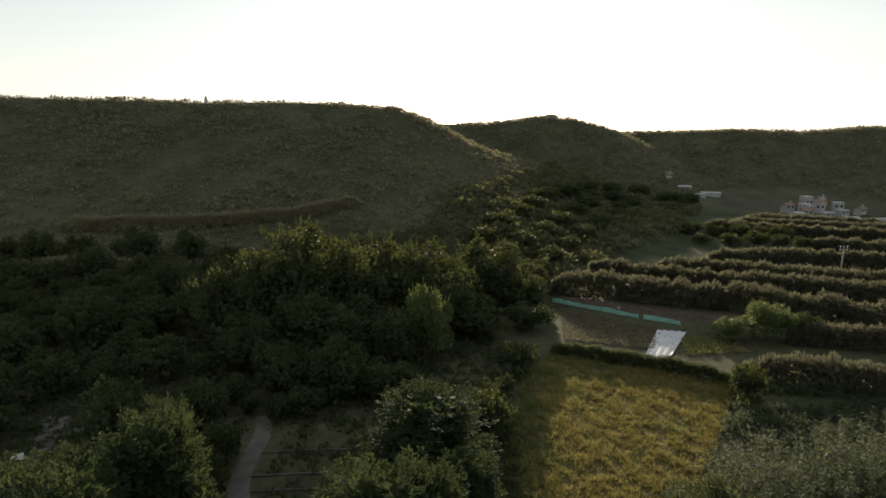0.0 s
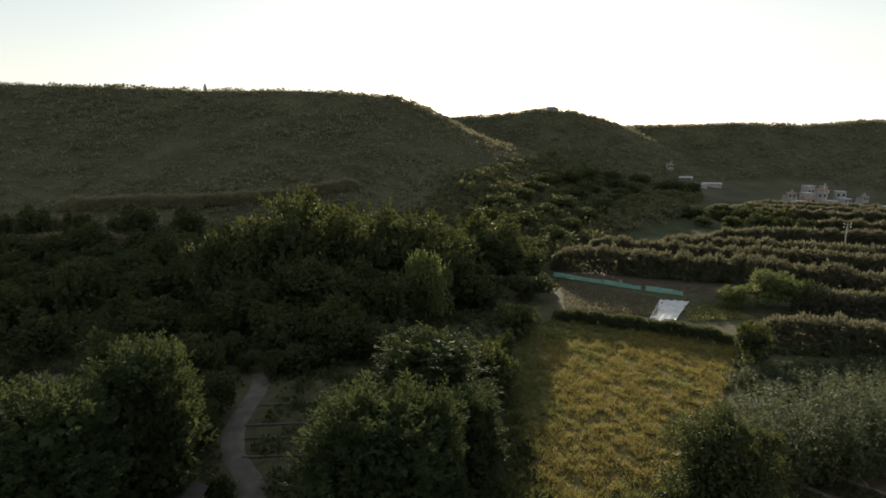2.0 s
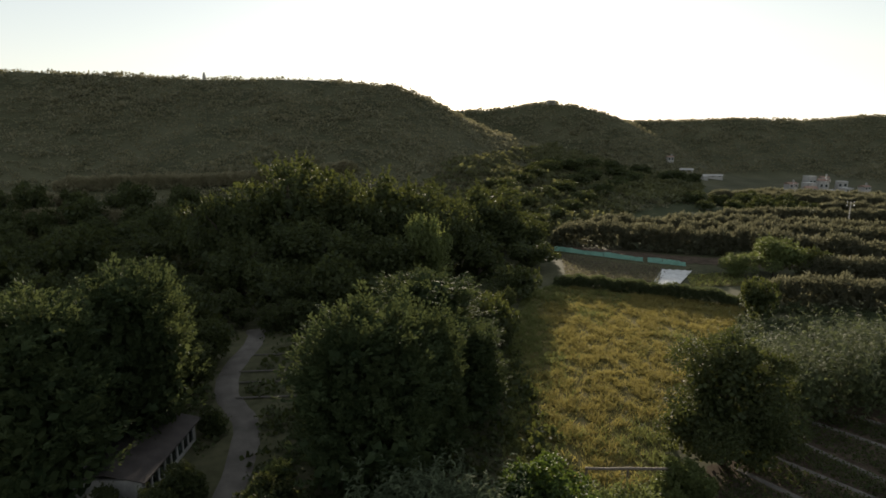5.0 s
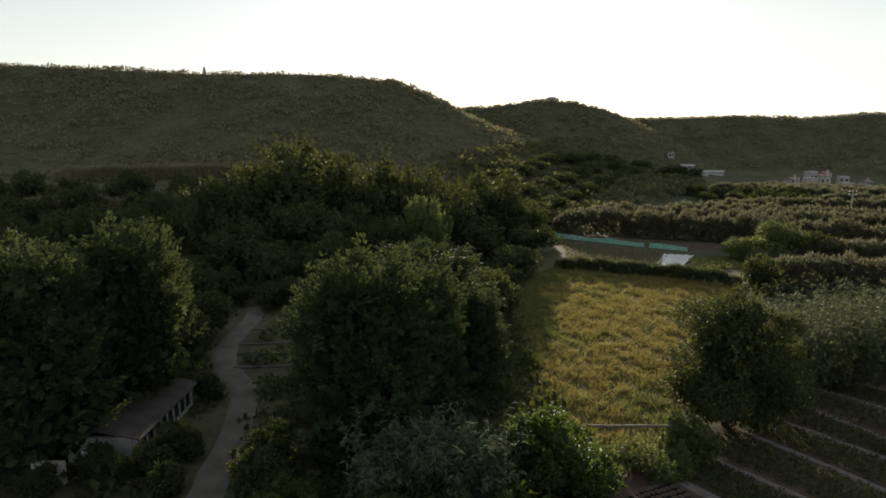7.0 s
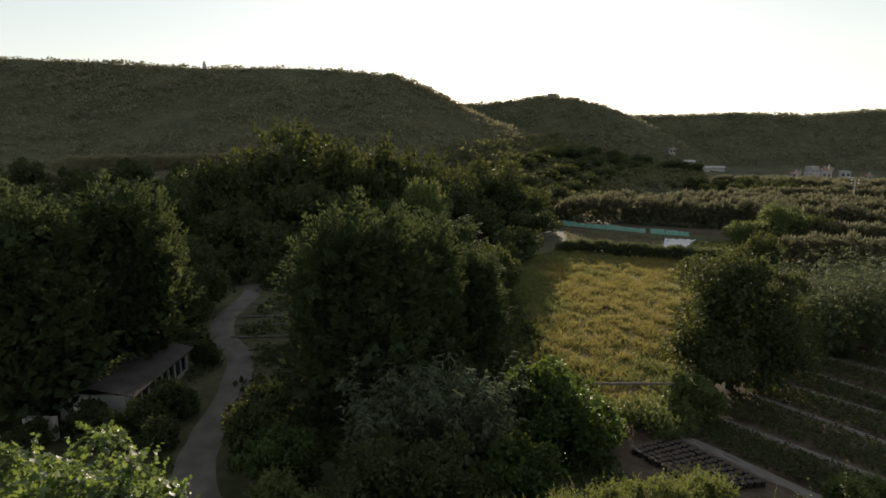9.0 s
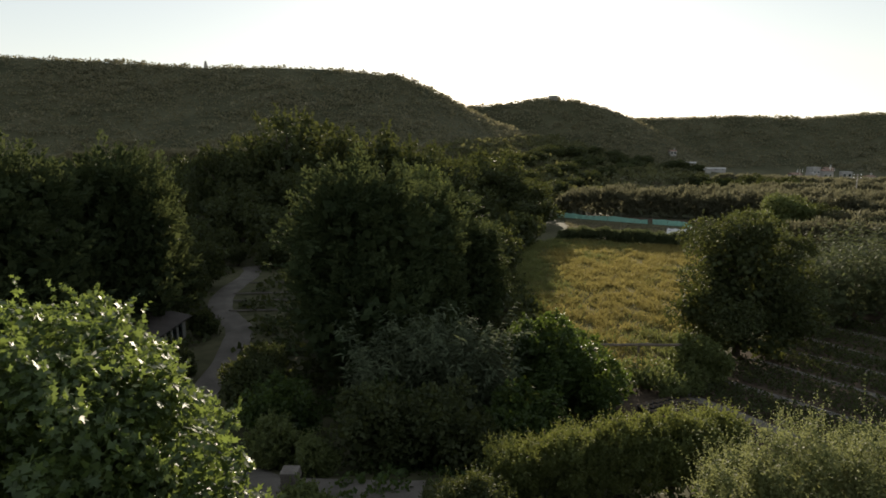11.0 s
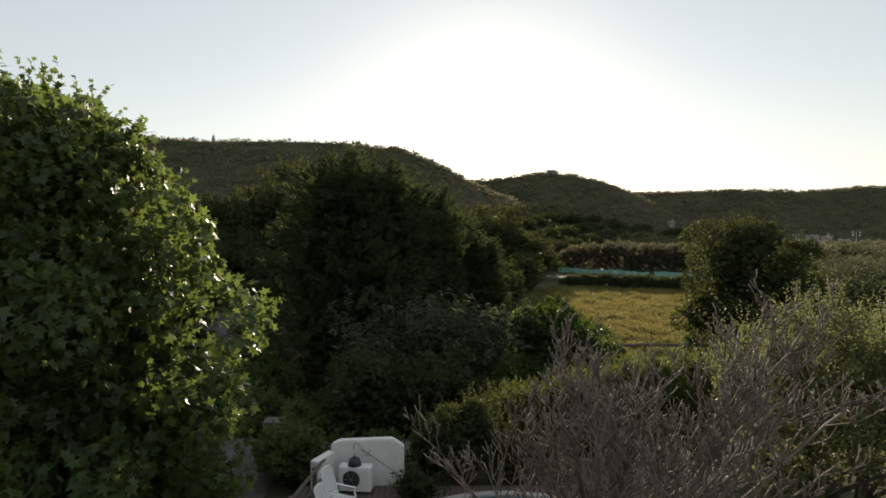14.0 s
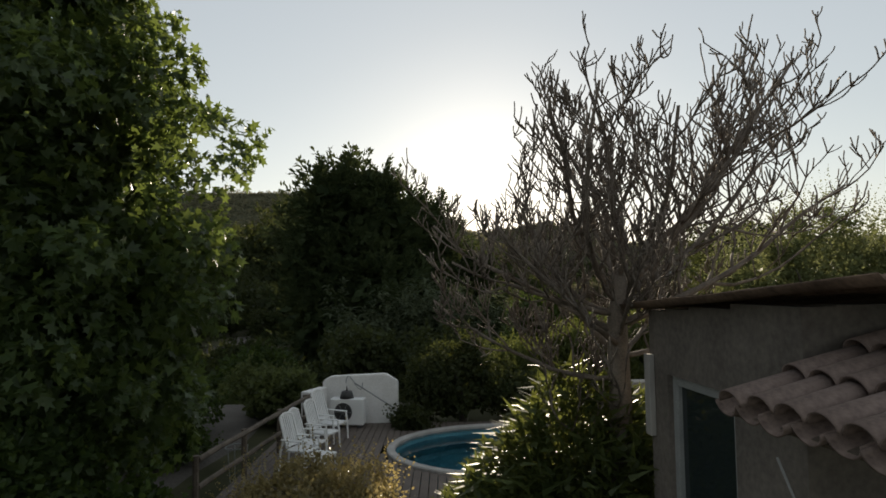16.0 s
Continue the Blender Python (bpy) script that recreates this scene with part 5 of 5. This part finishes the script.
# ---- the hut with its corrugated roof and tiled porch ----
hut = tagged(new("hut"), "small rendered hut with a corrugated roof and tiled porch", "hut")
U = Matrix.Translation((2.24, 6.0, 0)) @ Matrix.Rotation(radians(6.2), 4, "Z")   # x runs into the hut, -y towards the house side


def hut_part(name, bm, material, parent=None, label=""):
    bmesh.ops.transform(bm, matrix=U, verts=bm.verts)
    return part(name, bm, material, parent or hut, label)


bm = box(bmesh.new(), 0.06, 0.28, -0.42, -0.1, 0, 3.385)
box(bm, 0.06, 0.28, -1.36, -0.42, 2.86, 3.41)
box(bm, 0.062, 0.278, -1.36, -0.8, 3.41, 3.438)
box(bm, 0.06, 0.28, -2.05, -1.36, 0, 3.48)
box(bm, 0.06, 0.28, -1.36, -0.42, 0, 0.72)
hut_part("wall", bm, M_RENDER)
hut_part("wall", box(bmesh.new(), 0.28, 4.5, -0.32, -0.1, 0, 3.36), M_RENDER)
hut_part("wall", box(bmesh.new(), 0.28, 0.86, -2.05, -1.83, 0, 3.49), M_RENDER)
hut_part("wall", box(bmesh.new(), 0.86, 1.08, -3.4, -1.83, 0, 3.51), M_RENDER)
hut_part("wall", box(bmesh.new(), 4.3, 4.5, -3.4, -0.32, 0, 3.3), M_RENDER)
hut_part("corner_board", box(bmesh.new(), 0.0, 0.055, -0.2, -0.1, 2.3, 3.0, 0.008), M_LIME, None, "flaking white corner board")
door = hut_part("glazed_door", box(box(box(box(bmesh.new(), 0.1, 0.2, -0.5, -0.42, 0.72, 2.86, 0.008), 0.1, 0.2, -1.36, -1.28, 0.72, 2.86, 0.008), 0.1, 0.2, -1.28, -0.5, 2.78, 2.86, 0.006), 0.1, 0.2, -1.28, -0.5, 0.72, 0.9, 0.006), M_FRAME, None, "grey painted door frame")
hut_part("pane", box(bmesh.new(), 0.14, 0.155, -1.28, -0.5, 0.9, 2.78), M_GLASS, door)
hut_part("handle", box(bmesh.new(), 0.08, 0.1, -1.25, -1.22, 1.7, 1.84, 0.004), M_DARK, door)
# corrugated sheets: waves run along y, rising towards the near side
v, f = [], []
nx, ny = 210, 8
for s in (0, 1):
    for j in range(ny + 1):
        for i in range(nx + 1):
            x, y = -0.15 + i * 0.0224, 0.05 - j * 0.36
            v.append((x, y, 3.42 - 0.08 * y + 0.03 * math.cos(2 * math.pi * x / 0.177) - 0.008 * s + 0.004 * math.sin(i * 0.37 + j)))
m1 = (nx + 1) * (ny + 1)
for j in range(ny):
    for i in range(nx):
        a = j * (nx + 1) + i
        f += [(a, a + nx + 1, a + nx + 2, a + 1), (m1 + a, m1 + a + 1, m1 + a + nx + 2, m1 + a + nx + 1)]
for i in range(nx):
    b = ny * (nx + 1) + i
    f += [(i, i + 1, m1 + i + 1, m1 + i), (b + 1, b, m1 + b, m1 + b + 1)]
for j in range(ny):
    a, b = j * (nx + 1), j * (nx + 1) + nx
    f += [(a, m1 + a, m1 + a + nx + 1, a + nx + 1), (b, b + nx + 1, m1 + b + nx + 1, m1 + b)]
rf = mesh_np("roof", [U @ Vector(p) for p in v], f, M_FIBRE, True)
part("roof", rf, None, hut, "brown mossy corrugated fibre-cement sheets")
bm = bmesh.new()
tube(bm, [(0.0, -2.78, 3.66), (0.0, -2.79, 3.5), (0.03, -2.8, 3.0)], [0.03, 0.03, 0.03], 8)
hut_part("downpipe", bm, M_DARK)
bm = bmesh.new()
tube(bm, [(-0.02, -1.9, 2.6), (-0.05, -2.2, 2.25), (-0.04, -2.5, 2.0)], [0.008] * 3, 5)
hut_part("cable", bm, M_FRAME)

# porch roof of barrel tiles
porch = part("porch_roof", box(bmesh.new(), -0.02, 1.0, -0.5, 0.5, -0.05, -0.03), M_RAIL, hut)
EDGE = Matrix.Translation((2.07, 3.74, 2.96)) @ Matrix.Rotation(radians(8), 4, "Z") @ Matrix.Rotation(radians(-16.5), 4, "Y")
porch.matrix_basis = EDGE @ Matrix.Translation((0, -0.85, 0)) @ Matrix.Diagonal((1, 1.9, 1, 1))


def tile_mesh(up):
    bm = bmesh.new()
    for s in (1, 0.86):
        for j, (x, r) in enumerate(((0, 0.095), (0.47, 0.078))):
            for k in range(11):
                a = math.pi * k / 10
                bm.verts.new((x, r * s * math.cos(a), r * s * 0.8 * math.sin(a) * up))
    bm.verts.ensure_lookup_table()
    g = lambda s, j, k: bm.verts[s * 22 + j * 11 + k]
    for k in range(10):
        bm.faces.new((g(0, 0, k), g(0, 1, k), g(0, 1, k + 1), g(0, 0, k + 1)))
        bm.faces.new((g(1, 0, k), g(1, 0, k + 1), g(1, 1, k + 1), g(1, 1, k)))
        for j in (0, 1):
            bm.faces.new((g(0, j, k), g(0, j, k + 1), g(1, j, k + 1), g(1, j, k)))
    for k in (0, 10):
        bm.faces.new((g(0, 0, k), g(1, 0, k), g(1, 1, k), g(0, 1, k)))
    bmesh.ops.recalc_face_normals(bm, faces=bm.faces)
    return mesh_bm("tile", bm, M_TILE, True)


cover, gutter = tile_mesh(1), tile_mesh(-1)
for row in range(9):
    for course in range(3):
        for me, dy, dz in ((gutter, 0.1, 0.03), (cover, 0.0, 0.055)):
            tl = part("tile", me, None, hut)
            tl.matrix_basis = EDGE @ Matrix.Translation((-0.06 + course * 0.39 + wr.uniform(-0.02, 0.02), -row * 0.2 + dy, dz + 0.012 * course)) @ Matrix.Rotation(radians(2.0), 4, "Y") @ Matrix.Rotation(radians(wr.uniform(-2, 2)), 4, "Z")

# ---- the long shed beside the track ----
shed = tagged(new("shed"), "long low white shed with glazed front and dark roof", "shed")
SX, SY0, SY1, SB, SE = -17.9, 32.6, 40.3, BASE - 0.1, -0.35
# shed walls are white; the grey carries the shade of the trees
bm = box(bmesh.new(), SX - 4.2, SX, SY0 - 0.02, SY0 + 0.2, SB, SE + 0.02)
part("wall", bm, M_LIME, shed)
part("wall", box(bmesh.new(), SX - 4.2, SX, SY1 - 0.2, SY1, SB, SE + 0.02), M_LIME, shed)
part("wall", box(bmesh.new(), SX - 4.2, SX - 4.0, SY0 + 0.2, SY1 - 0.2, SB, SE + 0.3), M_LIME, shed)
part("sill", box(bmesh.new(), SX - 0.16, SX, SY0 + 0.2, SY1 - 0.2, SB, SB + 0.35), M_LIME, shed)
for k in range(9):
    y = SY0 + 0.3 + k * (SY1 - SY0 - 0.6) / 8
    part("post", box(bmesh.new(), SX - 0.12, SX + 0.02, y - 0.07, y + 0.07, SB, SE, 0.01), M_LIME, shed, "white painted post")
    if k < 8:
        yy = y + (SY1 - SY0 - 0.6) / 8
        part("pane", box(bmesh.new(), SX - 0.08, SX - 0.06, y + 0.08, yy - 0.08, SB + 0.36, SE - 0.06), M_GLASS, shed)
bm = bmesh.new()
p = [(SX + 0.35, SE), (SX - 2.1, SE + 0.55), (SX - 4.6, SE + 0.05)]
for th in (0, 0.09):
    for y in (SY0 - 0.35, SY1 + 0.35):
        for x, z in p:
            bm.verts.new((x, y, z + th))
bm.verts.ensure_lookup_table()
for q in ((6, 7, 10, 9), (7, 8, 11, 10), (0, 3, 4, 1), (1, 4, 5, 2), (0, 6, 9, 3), (2, 5, 11, 8), (0, 1, 7, 6), (1, 2, 8, 7), (3, 9, 10, 4), (4, 10, 11, 5)):
    bm.faces.new([bm.verts[i] for i in q])
bmesh.ops.recalc_face_normals(bm, faces=bm.faces)
part("roof", bm, M_ROOFDARK, shed, "dark weathered sheet roof")
gatew = tagged(new("gate_wall"), "two short white gate walls beside the shed", "wall")
# white piers in grey concrete: tree shade is put into the colour
part("pier", box(bmesh.new(), -22.6, -20.9, 30.2, 30.6, BASE - 0.1, BASE + 1.3, 0.03), M_CONCRETE, gatew)
part("pier", box(bmesh.new(), -20.4, -19.9, 31.2, 31.6, BASE - 0.1, BASE + 1.5, 0.03), M_CONCRETE, gatew)
sign = new("sign_board")
part("board", box(bmesh.new(), -0.6, 0.6, -0.03, 0.03, 0.5, 1.2, 0.01), M_WHITE, sign)
part("post", box(bmesh.new(), -0.04, 0.04, -0.02, 0.06, 0, 0.5), M_RAIL, sign)
sign.location, sign.rotation_euler = (-43.2, 55, BASE), (0, 0, 0.5)
tagged(sign, "plain white board on a post beside the side track", "sign")

# ---- the nursery: rail, pots, beds and paths ----
rail = new("rail_fence")
for x0, x1 in ((8.7, 11.3), (11.3, 14.1)):
    bm = bmesh.new()
    tube(bm, [(x0, 32.9, 0.28), ((x0 + x1) / 2, 32.9, 0.25), (x1, 32.9, 0.27)], [0.09, 0.085, 0.09], 7)
    part("rail", bm, M_RAIL, rail)
for x in (8.8, 11.3, 14.0):
    bm = bmesh.new()
    tube(bm, [(x, 33, float(height(x, 33)) - 0.1), (x, 33, 0.3)], [0.08, 0.07], 7)
    part("post", bm, M_RAIL, rail)
tagged(rail, "long weathered timber rail across the end of the meadow", "fence")
PATHS = [((12.6, 31.7), (17.6, 24.3)), ((15.6, 33.6), (21.5, 26.1)), ((19.6, 36.5), (26.0, 26.8)), ((21.8, 39.3), (29, 29.6)), ((24.6, 42.4), (31, 30)), ((27.9, 44), (35, 34.6)), ((30.2, 46.4), (38, 38))]
for k, (a, b) in enumerate(PATHS):
    ribbon("gravel_path", [a, ((a[0] + b[0]) / 2 + 0.1, (a[1] + b[1]) / 2), b], 0.5 if k else 0.8, M_GRAVEL, "narrow pale gravel path between nursery beds", "path", lift=0.08, step=0.5)
tuft = []
for (a, b), (c, d) in zip(PATHS, PATHS[1:]):
    a, b, c, d = map(np.array, (a, b, c, d))
    for u in np.linspace(0.22, 0.78, 4):
        for s in np.arange(0.02, 0.98, 0.045):
            p = (a + (b - a) * s) * (1 - u) + (c + (d - c) * s) * u
            tuft.append(p + rng.normal(size=2) * 0.05)
tuft = np.array(tuft)


def bed_plants(name, pts, r, per, leaf, material, label):
    z = on_ground(pts)
    i = np.repeat(np.arange(len(pts)), per)
    d = on_sphere(len(i))
    d[:, 2] = np.abs(d[:, 2])
    p = np.stack([pts[i, 0], pts[i, 1], z[i] + 0.1], 1) + d * r * (0.6 + 0.5 * rng.random(len(i)))[:, None]
    v, f = leaves_at(p, d + rng.normal(size=d.shape) * 0.6, d + 0.5 * rng.normal(size=d.shape) + np.array([0, 0, 0.6]), leaf * (0.6 + 0.8 * rng.random(len(i))), "diamond", 0.3)
    return tagged(new(name, mesh_np(name, v, f, material)), label, "seedlings", kind="stuff")


bed_plants("nursery_plants", tuft, 0.36, 50, 0.13, M_OAK, "rows of low dark seedlings in the nursery beds")
pot_bm = bmesh.new()
for r0, r1, z0, z1 in ((0.13, 0.165, 0.0, 0.27), (0.18, 0.18, 0.27, 0.31)):
    bmesh.ops.create_cone(pot_bm, cap_ends=True, segments=12, radius1=r0, radius2=r1, depth=z1 - z0, matrix=Matrix.Translation((0, 0, (z0 + z1) / 2)))
first = new("plant_pot")
part("shell", pot_bm, M_POT, first)
bm = bmesh.new()
bmesh.ops.create_cone(bm, cap_ends=True, segments=12, radius1=0.15, radius2=0.15, depth=0.02, matrix=Matrix.Translation((0, 0, 0.312)))
part("soil", bm, M_SOIL, first, "dry soil")
tagged(first, "black plastic plant pot filled with dry soil", "pot", "block of plant pots")
A, B, C, D = (Vector(q) for q in ((9.9, 28.9), (12.6, 30.3), (15.6, 25.7), (12.2, 25.2)))
n_pot = 0
for i in range(9):
    for j in range(12):
        s, t = (i + 0.5) / 9, (j + 0.5) / 12
        p = (A.lerp(B, s)).lerp(D.lerp(C, s), t)
        m = pose(p.x + wr.uniform(-0.04, 0.04), p.y + wr.uniform(-0.04, 0.04), float(height(p.x, p.y)) + 0.05, wr.uniform(-3, 3), wr.uniform(-3, 3), wr.uniform(0, 360))
        if n_pot == 0:
            first.matrix_basis = m
        else:
            copy_thing(first, m)
        n_pot += 1
for x, y, s in [(17.8, 23.6, 0.8), (19.3, 24.2, 0.7)]:
    bush("shrub", x, y, s * 1.5, [(0, 0, s * 0.8, s, s, s * 0.8)], 2200, 0.13, M_YEW, "yellow-green shrub beside the nursery beds", clumps=50)

# ---- plastic sheet, netting and lines in the vegetable plots ----
sh = np.array([(30.3, 84.4), (33.5, 83.2), (40.9, 95.2), (36.4, 96.3)])
v, f = [], []
for i in range(31):
    for j in range(13):
        s, t = i / 30, j / 12
        p = (sh[0] * (1 - t) + sh[1] * t) * (1 - s) + (sh[3] * (1 - t) + sh[2] * t) * s
        v.append((p[0], p[1], float(height(*p)) + 0.12 + 0.07 * math.cos(t * 6.283 * 4) + rng.normal() * 0.02))
for i in range(30):
    for j in range(12):
        a = i * 13 + j
        f.append((a, a + 1, a + 14, a + 13))
sheet_ob = tagged(new("plastic_sheet", mesh_np("plastic_sheet", v, f, M_SHEET, True)), "shiny pale plastic mulch sheet over a bed", "sheet")
for line in ([(21.6, 113.3), (27, 109.2), (33, 104.6), (35.4, 102.9)], [(36, 102.5), (41.6, 99)]):
    ob = new("netting")
    line = np.array(line)
    seg = np.r_[0, np.cumsum(np.linalg.norm(np.diff(line, axis=0), axis=1))]
    ss = np.arange(0, seg[-1], 0.4)
    v = []
    for k, s in enumerate(ss):
        x, y = np.interp(s, seg, line[:, 0]), np.interp(s, seg, line[:, 1])
        sag = 0.05 * math.sin(s * 0.7) + 0.02 * rng.normal()
        for u in (0, 0.5, 1):
            v.append((x + 0.06 * rng.normal(), y + 0.05 * rng.normal(), float(height(x, y)) + u * (0.8 + 2 * sag)))
    f = [(3 * k + j, 3 * k + 3 + j, 3 * k + 4 + j, 3 * k + 1 + j) for k in range(len(ss) - 1) for j in (0, 1)]
    part("mesh", mesh_np("mesh", v, f), M_NET, ob)
    for s in np.arange(0, seg[-1], 2.5):
        x, y = float(np.interp(s, seg, line[:, 0])), float(np.interp(s, seg, line[:, 1]))
        bm = bmesh.new()
        tube(bm, [(x, y + 0.05, float(height(x, y)) - 0.1), (x, y + 0.05, float(height(x, y)) + 1.15)], [0.04, 0.035], 5)
        part("post", bm, M_RAIL, ob)
    tagged(ob, "sagging green netting fence on short posts", "fence")
fur = []
for u in np.linspace(0.04, 0.96, 16):
    a, b = np.array((19.5, 91.3)) * (1 - u) + np.array((22.5, 109)) * u, np.array((32.6, 87.2)) * (1 - u) + np.array((37, 98)) * u
    for s in np.arange(0, 1, 0.02):
        fur.append(a + (b - a) * s)
bed_plants("furrow_plants", np.array(fur), 0.2, 7, 0.22, M_SCRUB, "rows of low brownish crops in the ploughed plot")
bed_plants("vegetable_rows", np.array([(36.5 + 9 * u + 0.4 * k, 85 + k * 1.1 + 1.2 * u) for k in range(7) for u in np.arange(0, 1, 0.05)]), 0.3, 10, 0.25, M_GREENGRASS, "rows of light green vegetables")


# ---- power poles, village and far houses ----
def power_pole(x, y, h, label):
    ob = new("power_pole")
    z = float(height(x, y))
    ob.location = (x, y, z)
    bm = bmesh.new()
    tube(bm, [(0, 0, -0.3), (0, 0, h * 0.5), (0, 0, h)], [0.17, 0.14, 0.11], 8)
    part("shaft", bm, M_CONCRETE, ob)
    for dz in (0.3, 1.0):
        part("crossarm", box(bmesh.new(), -0.9, 0.9, -0.06, 0.06, h - dz - 0.06, h - dz + 0.06, 0.01), M_RAIL, ob)
        for sx in (-0.8, 0.8):
            bm = bmesh.new()
            bmesh.ops.create_cone(bm, cap_ends=True, segments=8, radius1=0.11, radius2=0.06, depth=0.3, matrix=Matrix.Translation((sx, 0, h - dz + 0.2)))
            part("insulator", bm, M_WHITE, ob, "white insulator")
    return tagged(ob, label, "pole")


power_pole(92, 134, 7.2, "concrete power pole with crossarms and white insulators")
power_pole(121, 205, 7.0, "distant concrete power pole with crossarms")
power_pole(152, 236, 7.0, "distant concrete power pole with crossarms")


def house(x, y, w, d, h, rot, roof, label, name="house", zoff=0.0, pent=0.0):
    ob = new(name)
    w, d, h = w * 0.75, d * 0.75, h * 0.8
    z = float(height(x, y)) + zoff
    ob.matrix_basis = pose(x, y, z, 0, 0, rot)
    part("wall", box(bmesh.new(), -w / 2, w / 2, -d / 2, d / 2, -1.5, h), M_LIME, ob)
    bm = bmesh.new()
    if roof == "flat":
        box(bm, -w / 2 - 0.1, w / 2 + 0.1, -d / 2 - 0.1, d / 2 + 0.1, h, h + 0.35, 0.03)
        part("roof", bm, M_LIME, ob)
    else:
        q = [bm.verts.new(p) for p in ((-w / 2 - 0.3, -d / 2 - 0.3, h), (w / 2 + 0.3, -d / 2 - 0.3, h), (w / 2 + 0.3, d / 2 + 0.3, h), (-w / 2 - 0.3, d / 2 + 0.3, h), (-w / 2 - 0.3, 0, h + d * 0.22), (w / 2 + 0.3, 0, h + d * 0.22))]
        for i in ((0, 1, 5, 4), (2, 3, 4, 5), (0, 4, 3), (1, 2, 5), (3, 2, 1, 0)):
            bm.faces.new([q[j] for j in i])
        rf = part("roof", bm, M_TERRA if roof == "tile" else M_LIME, ob)
        if roof == "tile":
            part("chimney", box(bmesh.new(), w * 0.2, w * 0.2 + 0.5, -0.3, 0.3, h, h + d * 0.22 + 0.9), M_LIME, rf)
    n = max(2, int(w / 2.4))
    for fl in range(max(1, int(h / 2.7))):
        for k in range(n):
            cx = -w / 2 + (k + 0.5) * w / n
            z0 = 0.9 + fl * 2.7
            win = part("window", box(bmesh.new(), cx - 0.5, cx + 0.5, -d / 2 - 0.06, -d / 2 + 0.05, z0, min(z0 + 1.2, h - 0.2)), M_FRAME, ob)
            part("pane", box(bmesh.new(), cx - 0.42, cx + 0.42, -d / 2 - 0.08, -d / 2 - 0.065, z0 + 0.08, min(z0 + 1.12, h - 0.28)), M_GLASS, win)
    return tagged(ob, label, "house", "village houses" if name == "house" else "")


VIL = "white village house with small windows in the valley"
for x, y, w, d, h, rot, roof in [(146, 243, 6, 5, 2.2, 14, "flat"), (152, 247, 5, 6, 2.6, -12, "tile"), (158, 243, 6, 5, 2.3, 9, "flat"), (155, 253, 6, 5, 3.6, 20, "flat"), (162, 255, 5, 5, 4.4, -16, "tile"), (166, 246, 5, 5, 2.4, 14, "flat"), (149, 256, 5, 5, 2.6, 6, "tile"),
                                 (170, 255, 5, 5, 3.4, -18, "flat"), (175, 248, 5, 4, 2.4, 22, "tile"), (190, 245, 8, 5, 2.8, 5, "flat"), (199, 250, 6, 5, 3.0, -16, "flat"), (161, 263, 5, 5, 4.6, 12, "flat"), (168, 264, 4, 4, 3.6, -8, "tile")]:
    house(x, y, w, d, h, rot, roof, VIL, zoff=(y - 243) * 0.12)
house(160, 231, 7, 5, 1.8, 6, "sheet", "low farm shed with a pale sheet roof beside the village")
house(172, 231, 13, 3, 1.2, 4, "sheet", "long low glasshouse with a pale roof beside the village")
for x, y, w, d, h, rot, roof in [(119, 316, 4, 4, 3.0, 0, "tile"), (122, 301, 8, 4, 2.0, -16, "sheet"), (133, 296, 12, 4, 1.8, -8, "sheet"), (126, 291, 6, 4, 1.6, -10, "flat")]:
    house(x, y, w, d, h, rot, roof, "small pale farm building at the foot of the spur")
house(62, 352, 6, 5, 1.5, 0, "flat", "low square house on top of the far hill", zoff=0.3)
cairn = new("survey_marker", mesh_bm("survey_marker", tube(bmesh.new(), [(0, 0, -0.5), (0, 0, 1.2), (0, 0, 2.2)], [0.9, 0.6, 0.3], 8), M_CONCRETE))
cairn.location = (-94, 243, float(height(-94, 243)) + 0.5)
tagged(cairn, "small stone survey marker on the hill's ridge", "marker")
